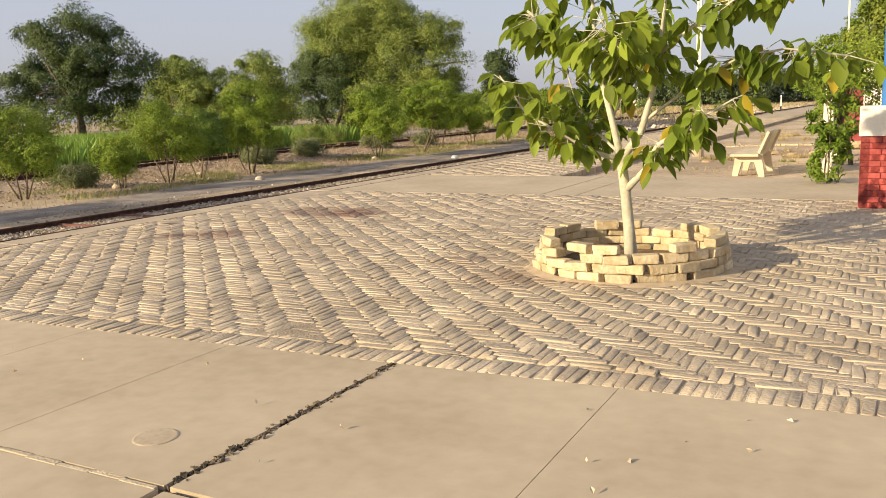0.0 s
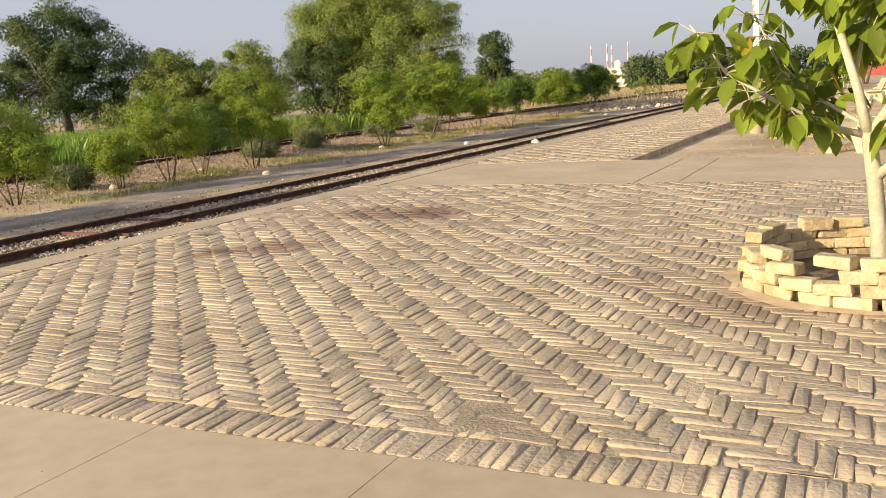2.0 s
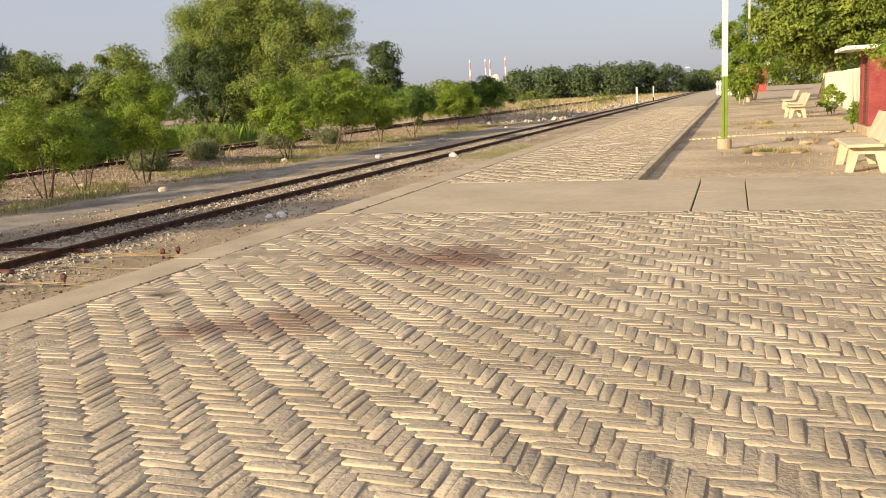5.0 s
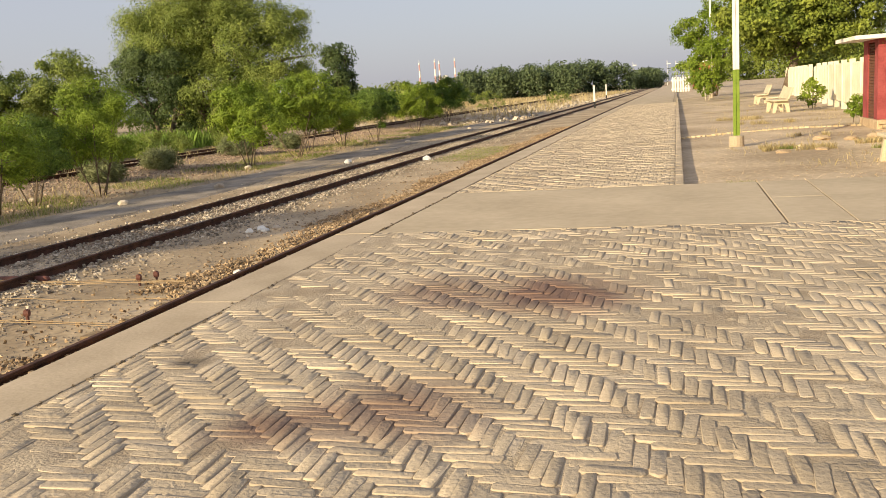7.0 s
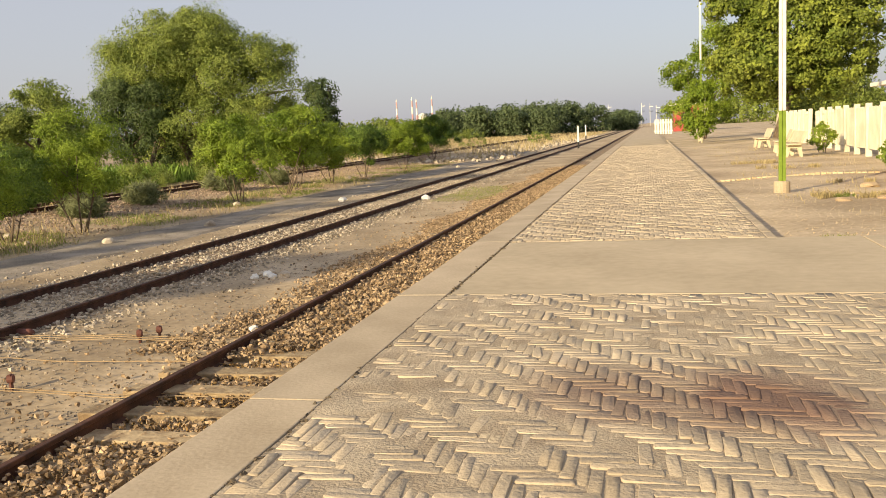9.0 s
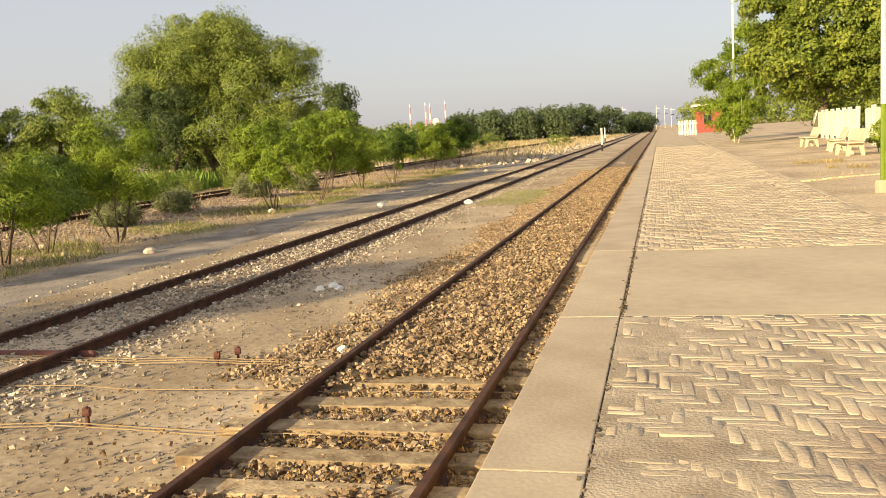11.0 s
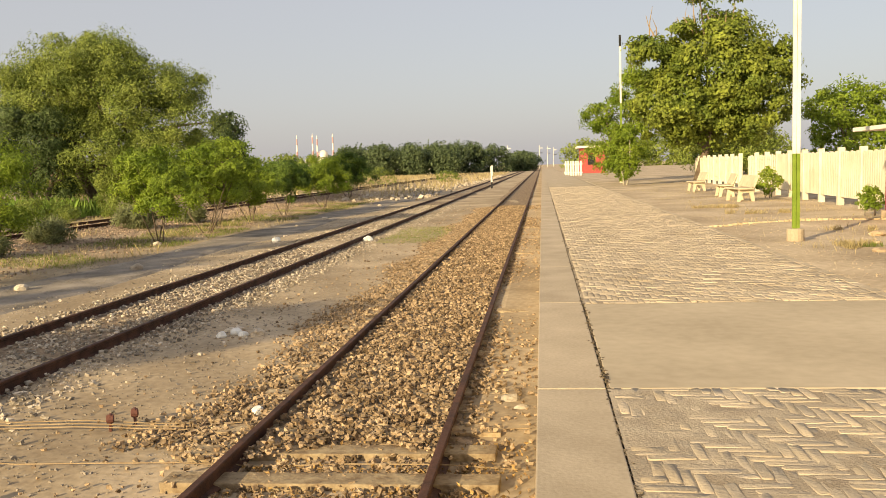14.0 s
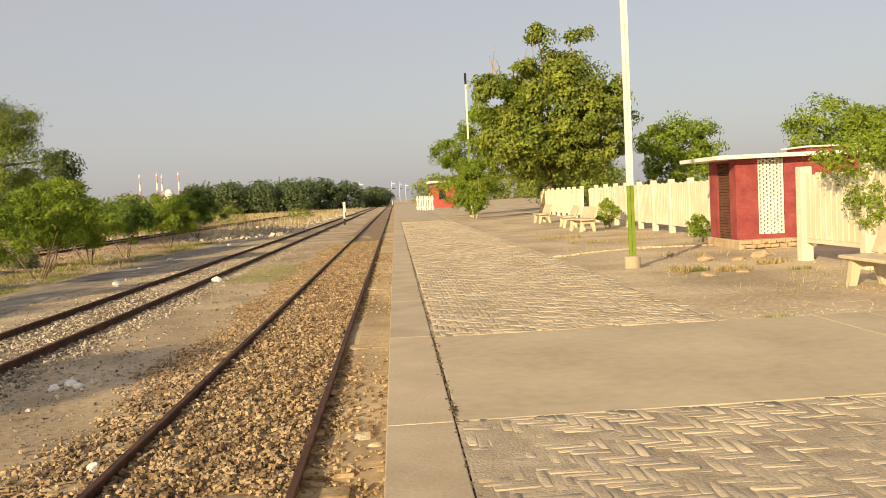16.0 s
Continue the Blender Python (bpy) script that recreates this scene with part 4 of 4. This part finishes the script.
plant("acacia_tree", -58, 56, -1, [(0, 0, 6.3, 3.6, 4.5, 2.4), (-2, 0, 4, 4.2, 5, 2.4), (3, 0, 4, 3.6, 4, 2.4)], L_ACACIA, 95, 330, 1.15, 0.3, 0.11, 0.32, M_BARK,
      "medium acacia tree with pale green crown", "tree", "large trees", 3, 1, 10)
plant("acacia_tree", -51.5, 60, -1, [(0, 0, 6, 3.6, 4, 2.6), (0, 0, 3.5, 4.5, 5, 2.5)], L_ACACIA, 80, 330, 1.15, 0.3, 0.11, 0.3, M_BARK,
      "medium acacia tree behind a larger one", "tree", "large trees", 4, 1, 10)
plant("acacia_tree", -60, 32, -1, [(0, 0, 4.3, 3.6, 4, 3.0), (-4, -3, 3.5, 4, 4, 3)], L_DARK, 140, 150, 1.1, 0.4, 0.16, 0.3, M_BARK,
      "dark dense thorn tree at the field edge", "tree", "large trees", 5, 2, 10)
plant("acacia_tree", -34, 84, -1, [(0, 0, 6.5, 1.6, 1.6, 2.4), (0.5, 0, 4, 2.0, 2.0, 2)], L_DARK, 60, 120, 0.9, 0.4, 0.16, 0.25, M_BARK,
      "narrow dark tree among lower scrub", "tree", "large trees", 6, 1, 6)
# added out of sight, only to throw a band of shade over the tracks
plant("acacia_tree", -20.5, -15, -1, [(0, 0, 8.0, 1.6, 1.6, 1.5), (-1.5, 0.5, 6.2, 1.8, 1.8, 1.2)], L_ACACIA, 60, 120, 0.8, 0.34, 0.13, 0.22, M_BARK,
      "unseen thin acacia tree added out of view for its shade across the tracks", "tree", "large trees", 7, 1, 8)
bush_spots = ((-15.2, 5.3, 2.7, 1.4), (-15.0, 9.0, 1.7, 0.8), (-15.0, 11.3, 3.0, 1.5), (-15.5, 13.4, 2.5, 1.2), (-14.8, 15.6, 3.6, 1.7), (-14.1, 24.6, 3.4, 1.7), (-14.2, 29.4, 3.8, 2.4),
              (-15.2, 37.7, 3.3, 1.9), (-15, 42.8, 3.2, 1.8), (-14.9, 51.5, 3.4, 2.0), (-16.4, 66, 4.0, 2.6), (-18.5, 20, 2.3, 1.6), (-20, 78, 3.5, 2.5), (-24, 95, 4, 3.5), (-15.6, 34, 2.8, 1.6))
for k, (x, y, h, r) in enumerate(bush_spots):
    rr = random.Random(k + 50)
    h, r = h * 1.07, r * 0.88
    lob = [(rr.uniform(-0.3, 0.3) * r, rr.uniform(-0.3, 0.3) * r, h * 0.66, r * 0.8, r * 0.8, h * 0.30), (r * 0.45, rr.uniform(-0.4, 0.4), h * 0.5, r * 0.6, r * 0.6, h * 0.22), (-r * 0.45, rr.uniform(-0.4, 0.4), h * 0.52, r * 0.6, r * 0.6, h * 0.24)]
    plant("bush", x, y, ground_z(x, y), lob, L_DARKBUSH if k in (3, 8, 10) else L_BUSH, int(34 + 16 * r), 260, 0.34 + 0.05 * r, 0.115 if y < 20 else 0.16, 0.033 if y < 20 else 0.05, 0.03, M_BARK,
          "bright green feathery bush on thin bare stems", "bush", "trackside bushes", 100 + k, 4, 12)
for k, (x, y, r) in enumerate(((-18.0, 24, 0.8), (-18.2, 31, 0.9), (-23.4, 40, 1.6), (-17.8, 36, 0.7), (-24, 18, 1.6), (-24, 9, 1.6), (-24, 27, 1.5), (-24, 33, 1.6), (-24.5, 60, 1.8), (-17.6, 19.5, 0.7), (-16.6, 8.5, 0.7), (-22, 110, 2.5), (-15, 130, 2.0))):
    plant("shrub", x, y, ground_z(x, y), [(0, 0, r * 0.45, r, r, r * 0.5)], L_SAGE if r < 1 else L_ACACIA, 60, 60, 0.22, 0.3, 0.03, 0.02, M_BARK, "low grey-green shrub on the stony bank", "shrub", "low shrubs", 200 + k, 4, 8)
L_WOODS = leafmat("hazy_woods_leaf", (0.075, 0.11, 0.05), (0.14, 0.18, 0.075), 0.25)
# woods on the skyline, west and ahead
rng = np.random.default_rng(9)


def woods(name, label, spots, leaf, seed, clump, per, ln, wd):
    r = np.random.default_rng(seed)
    p, _, face = crown_points(r, spots, clump, per, ln * 2.2)
    v, f = leaves(r, p, ln, wd, 0, 0.2, face)
    return tagged(raw(name, v, f, leaf), label, "woods", kind="stuff")


spots = [(-14 - 48 * k / 26 - 10, 300 + 14 * math.sin(k), 3.5 + 1.2 * math.sin(k * 2.3), 5, 5, 5.5) for k in range(27)]
woods("far_grove", "dark green grove on the skyline", spots, L_WOODS, 61, 2600, 16, 0.9, 0.5)
spots = [(-8 + 4 * math.sin(k * 3), 330 + 6 * k, 2.5, 6, 6, 3.5) for k in range(4)] + [(-17, 310, 3, 6, 5, 6)]
woods("far_grove", "hazy green trees beyond the grove", spots, L_WOODS, 62, 700, 16, 0.9, 0.5)
spots = [(-60 - 6 * k + 5 * math.sin(k * 1.7), 150 - 3.4 * k, 1.5, 7, 6, 3.2 + 1.2 * math.sin(k * 2.9)) for k in range(28)]
woods("far_scrub", "band of green scrub behind the big trees", spots, L_ACACIA, 63, 3000, 18, 0.6, 0.3)
spots = [(-30 - 2.2 * k, 100 + 3 * math.sin(k * 1.1), 0.6, 4, 4, 2.2 + 0.8 * math.sin(k * 2.1)) for k in range(16)]
woods("far_scrub", "low grey-green scrub along the bank", spots, L_ACACIA, 64, 1500, 18, 0.5, 0.25)
spots = [(14 + 8 * k, 260 + 10 * math.sin(k), 3, 8, 6, 5) for k in range(8)]
woods("far_grove", "far trees beyond the station", spots, L_ACACIA, 65, 1000, 16, 0.9, 0.5)
# pebbles and crumbs on the sand by the platform
r = np.random.default_rng(41)
n = 5000
x, y = r.uniform(3.6, 10, n), 3.4 + 40 * r.uniform(0, 1, n) ** 2
pts = np.array([(a, b, ground_z(a, b) + 0.004) for a, b in zip(x, y)])
v, f = stones(r, pts, 0.010)
tagged(raw("pebbles", v, f, M_SAND), "small pebbles and crumbs strewn over the sand", "pebbles", kind="stuff")
n = 26000
x, y = r.uniform(-12.7, -2.5, n), -2 + 50 * r.uniform(0, 1, n) ** 1.6
pts = np.array([(a, b, ground_z(a, b) + (0.03 if a < -9.4 else 0.004)) for a, b in zip(x, y)])
v, f = stones(r, pts, 0.013)
tagged(raw("pebbles", v, f, M_GRAVEL), "small pebbles strewn between the tracks", "pebbles", kind="stuff")


# reeds and grass
def blades(name, label, xr, yr, n, h, leaf, seed, zf, patch=None):
    r = np.random.default_rng(seed)
    x, y = r.uniform(*xr, n), r.uniform(*yr, n)
    if patch:
        keep = np.array([noise.noise(Vector((a * patch, b * patch, seed))) > 0.05 for a, b in zip(x, y)])
        x, y = x[keep], y[keep]
    z = np.array([zf(a, b) for a, b in zip(x, y)])
    m = len(x)
    base = np.stack([x, y, z - 0.02], axis=1)
    hh = (h * r.uniform(0.5, 1.3, m))[:, None]
    t = r.uniform(0, 6.283, m)
    w = np.stack([np.cos(t), np.sin(t), np.zeros(m)], axis=1) * hh * 0.045
    lean = r.normal(0, 0.25, (m, 3)) * hh
    lean[:, 2] = 0
    up = np.array([0, 0, 1.0])
    v = np.stack([base - w, base + w, base + up * hh * 0.6 + lean * 0.4 + w * 0.7, base + up * hh + lean], axis=1).reshape(-1, 3)
    return tagged(raw(name, v, np.arange(4 * m).reshape(-1, 4), leaf), label, "grass", kind="stuff")


blades("reeds", "tall green reeds in the wet field", (-52, -22.8), (4, 27), 30000, 1.25, L_REED, 71, lambda a, b: -1.0)
blades("reeds", "tall green reeds below the large trees", (-52, -29), (27, 50), 12000, 1.2, L_REED, 77, lambda a, b: -1.0)
blades("grass", "dry grass tufts along the stony bank", (-30, -12.5), (2, 70), 22000, 0.22, L_DRY, 72, ground_z, 0.5)
blades("grass", "short green grass below the bushes", (-16.6, -12.9), (2, 60), 40000, 0.13, L_GRASS, 73, ground_z, 0.35)
blades("grass", "short green grass patch between the tracks", (-5.6, -3.5), (22.5, 30), 5200, 0.08, L_GRASS, 74, ground_z)
blades("grass", "sparse dry weeds on the sand", (4.3, 9.5), (5, 40), 5000, 0.10, L_DRY, 75, ground_z, 0.55)
blades("grass", "dry grass on the far trackside", (-60, -10), (70, 260), 15000, 0.7, L_DRY, 76, lambda a, b: -1.05)
for k, (x0, x1, y0, y1) in enumerate(((4.9, 6.2, 8.8, 9.7), (5.0, 6.6, 18, 18.8), (4.6, 6.2, 21, 21.7), (6.4, 7.4, 9.8, 10.6), (5.6, 6.6, 12.2, 12.8))):
    blades("dry_twigs", "flattened dry grass and twigs on the sand", (x0, x1), (y0, y1), 1500, 0.12, L_DRY, 180 + k, ground_z, 1.5)
for k, (x, y) in enumerate(((4.4, 3.35), (4.15, 3.6), (5.6, 3.5), (5.4, 9.3), (6.9, 8.7))):
    blades("grass_tuft", "small green tuft growing by the concrete", (x - 0.18, x + 0.18), (y - 0.07, y + 0.07), 130, 0.09, L_GRASS, 80 + k, ground_z)

pipal = plant("pipal_tree", 10.2, 52, 0, [(1, 0, 6.4, 3.8, 3.6, 3.2), (-1.5, -0.5, 4.8, 2.8, 3, 2.6), (3.2, 0, 5.2, 2.8, 3, 2.8), (1.0, 0, 9.0, 2.8, 2.4, 1.6), (0.5, 0, 3.8, 3.4, 3, 1.6), (-3.0, 0, 8.4, 1.6, 1.6, 0.9), (4.8, 0, 7.0, 1.9, 2.2, 1.6), (0.3, 0, 11.9, 0.8, 0.8, 0.35), (2.5, 0, 11.5, 0.9, 0.8, 0.4)], L_PIPAL, 330, 190, 0.8, 0.24, 0.16, 0.32, M_BARK,
      "dense round pipal tree behind the platform fence", "tree", "platform trees", 301, 1, 16)
rt = random.Random(6)
for k in range(26):
    base = Vector((rt.uniform(-3.4, 3.4), rt.uniform(-0.8, 0.8), 9.4))
    tip = base + Vector((rt.uniform(-0.7, 0.5), rt.uniform(-0.4, 0.4), rt.uniform(1.0, 2.6) - 0.22 * abs(base.x)))
    bm = bmesh.new()
    tube(bm, [base, base.lerp(tip, 0.5) + Vector((rt.uniform(-0.15, 0.15), 0, 0)), tip], [0.05, 0.035, 0.012], 5)
    part("bare_twig", bm, M_WIRE, pipal, "dry bare twig above the crown")
plant("slender_tree", 6.2, 61, 0, [(0.9, 0, 6.4, 1.4, 1.6, 2.3), (-0.6, 0, 4.6, 1.4, 1.4, 1.7), (0.5, 0, 2.4, 1.7, 1.4, 1.8), (1.9, 0, 4.6, 1.3, 1.4, 2.4), (-1.9, 0, 4.6, 1.0, 1.2, 1.2), (-1.6, 0, 1.6, 1.3, 1.2, 1.2)], L_BUSH, 170, 140, 0.6, 0.22, 0.08, 0.1, M_BARK,
      "slender light green tree beside the tall post", "tree", "platform trees", 302, 2, 8)
plant("slender_tree", 5.2, 49, 0, [(0, 0, 2.2, 1.0, 1.0, 1.4), (0, 0, 1.0, 0.9, 0.9, 0.8)], L_BUSH, 160, 30, 0.25, 0.2, 0.08, 0.05, M_PALEBARK,
      "thin sapling with leaning bare stem", "tree", "platform trees", 303, 2, 6)
plant("roadside_tree", 25, 68, -0.3, [(0, 0, 5.0, 3.4, 3, 2.6), (0, 0, 2.6, 3.6, 3, 2.2)], L_BUSH, 100, 120, 1.0, 0.34, 0.14, 0.2, M_BARK, "light green tree beyond the fence", "tree", "trees beyond the fence", 304, 1, 8)
plant("roadside_tree", 36, 62, -0.3, [(0, 0, 5.6, 3.6, 3, 2.4), (3.5, 0, 4.4, 3, 3, 2.6), (0, 0, 2.6, 4, 3, 2.2)], L_BUSH, 130, 120, 1.0, 0.34, 0.14, 0.2, M_BARK, "leafy tree beyond the red hut", "tree", "trees beyond the fence", 305, 1, 8)
plant("roadside_tree", 17, 75, -0.3, [(0, 0, 2.8, 4.5, 3, 2.6)], L_ACACIA, 90, 120, 1.0, 0.34, 0.14, 0.2, M_BARK, "dull green tree behind the fence", "tree", "trees beyond the fence", 306, 1, 8)
plant("neem_tree", 8.15, 8.0, -0.05, [(-0.4, 0.2, 1.75, 0.7, 0.9, 0.35), (0.1, 0.2, 1.4, 0.6, 0.9, 0.5), (0.4, -0.6, 2.0, 0.9, 1.0, 0.5), (-0.35, 0.1, 1.0, 0.3, 0.5, 0.4)], L_BUSH, 190, 44, 0.2, 0.075, 0.03, 0.05, M_BARK,
      "young neem tree arching over the cream fence", "tree", "platform trees", 307, 2, 12)
plant("shrub", 8.15, 2.4, -0.13, [(0, 0, 0.5, 0.3, 0.35, 0.45), (0.1, 0, 1.1, 0.45, 0.4, 0.45), (0.0, 0, 1.75, 0.6, 0.5, 0.4)], L_BUSH, 150, 30, 0.09, 0.08, 0.04, 0.015, M_BARK, "leafy shrub growing by the red pillar", "shrub", "platform shrubs", 308, 3, 9)
plant("shrub", 7.9, 16.2, 0.0, [(0, 0, 0.3, 0.3, 0.3, 0.3)], L_BUSH, 50, 24, 0.09, 0.08, 0.04, 0.012, M_BARK, "small green shrub before the fence", "shrub", "platform shrubs", 309, 3, 9)
plant("shrub", 8.3, 27, 0.0, [(0, 0, 0.5, 0.45, 0.5, 0.5)], L_BUSH, 60, 24, 0.12, 0.09, 0.05, 0.015, M_BARK, "green shrub before the precast fence", "shrub", "platform shrubs", 310, 3, 9)

# ---- brick paving, laid herringbone on edge ----
def brick_shape(rnd, lx, ly):
    """Worn brick with rounded corners: rings of eight verts at the foot, the shoulder and the top."""
    hx, hy = lx / 2, ly / 2
    c = rnd.uniform(0.008, 0.016)
    ring = [(-hx + c, -hy), (hx - c, -hy), (hx, -hy + c), (hx, hy - c), (hx - c, hy), (-hx + c, hy), (-hx, hy - c), (-hx, -hy + c)]
    jit = [(rnd.uniform(-0.007, 0.006), rnd.uniform(-0.0055, 0.0045)) for _ in ring]
    out = []
    for z, sx, sy in ((-0.026, 1.0, 1.0), (-0.006, 1.0, 0.99), (-0.0015, 0.985, 0.945), (0.0, 0.94, 0.80)):
        for (x, y), (a, b) in zip(ring, jit):
            out.append((x * sx + a, y * sy + b, z + (rnd.uniform(-0.003, 0.0015) if z > -0.005 else 0)))
    return np.array(out)


BRICK_F = np.array([[i + r, (i + 1) % 8 + r, (i + 1) % 8 + 8 + r, i + 8 + r] for r in (0, 8, 16) for i in range(8)] + [[24, 25, 26, 31], [31, 26, 27, 30], [30, 27, 28, 29]])


def herringbone(x0, x1, y0, y1):
    """Middles and turns of bricks four widths long, in diagonal bands."""
    w = 0.0575
    out = []
    nx, ny = int((x1 - x0) / w), int((y1 - y0) / w)
    for i in range(-4, nx + 1):
        for j in range(-4, ny + 1):
            d = (-i - j) % 8
            if d == 0:
                out.append((x0 + (i - 1) * w, y0 + (j + 0.5) * w, False))
            if d == 7:
                out.append((x0 + (i + 0.5) * w, y0 + (j + 2) * w, True))
    return [(x, y, t) for x, y, t in out if x0 - (0.01 if t else 0.08) < x < x1 + (0.01 if t else 0.08) and y0 - (0.08 if t else 0.01) < y < y1 + (0.08 if t else 0.01)]


paving = tagged(empty("brick_paving"), "worn herringbone paving of dusty bricks on edge", "pavement", kind="structure")
rnd = random.Random(12)
shapes = [brick_shape(rnd, 0.227 + rnd.uniform(-0.009, 0.003), 0.0555 + rnd.uniform(-0.004, 0.002)) for _ in range(12)]
brick_meshes = []
for s in shapes:
    me = bpy.data.meshes.new("brick")
    me.from_pydata([tuple(p) for p in s], [], [tuple(q) for q in BRICK_F.tolist()])
    me.materials.append(M_BRICK1)
    me.polygons.foreach_set("use_smooth", np.ones(len(me.polygons), bool))
    brick_meshes.append(me)
verts, count, single = [], 0, 0
SOLDIER = 0.235
for zone in ((0.46, 13.5, -8.4, 0.0), (0.46, 3.34, 3.22, 46)):
    laid = herringbone(*zone)
    if zone[2] < 0:
        # a row of bricks side by side along the apron
        laid = [q for q in laid if q[1] > apron_edge(q[0]) + SOLDIER - (0.04 if q[2] else 0)]
        laid += [(x, apron_edge(x) + 0.118, True) for x in np.arange(0.49, 13.5, 0.0595)]
    for x, y, turned in laid:
        row = zone[2] < 0 and y < apron_edge(x) + 0.12
        k = rnd.randrange(12)
        ang = (90 if turned else 0) + rnd.gauss(0, 2.2)
        x, y = x + rnd.gauss(0, 0.004), y + rnd.gauss(0, 0.0035)
        z = rnd.gauss(0, 0.0025) + 0.004 * noise.noise(Vector((x * 0.7, y * 0.7, 0)))
        tx, ty = rnd.gauss(0, 0.8), rnd.gauss(0, 0.8)
        m = pose(x, y, z, tx, ty, ang)
        if single < 300 and 1.2 < x < 3.9 and -5.4 < y < -3.0:
            b = new("brick", brick_meshes[k])
            b.parent = paving
            b.matrix_basis = m
            single += 1
        else:
            a = np.array(m)
            w = shapes[k] @ a[:3, :3].T + a[:3, 3]
            # bricks at the rim are cut to the line
            w[:, 0] = np.clip(w[:, 0], zone[0], zone[1])
            low = zone[2] + 0.006 if zone[2] > 0 else apron_edge(w[:, 0]) + (0.004 if row else SOLDIER)
            w[:, 1] = np.clip(w[:, 1], low, zone[3] - 0.006)
            verts.append(w)
count = len(verts)
faces = (BRICK_F[None] + 32 * np.arange(count)[:, None, None]).reshape(-1, 4)
raw("bricks", np.concatenate(verts), faces, M_BRICK, paving, kind="stuff", smooth=True)
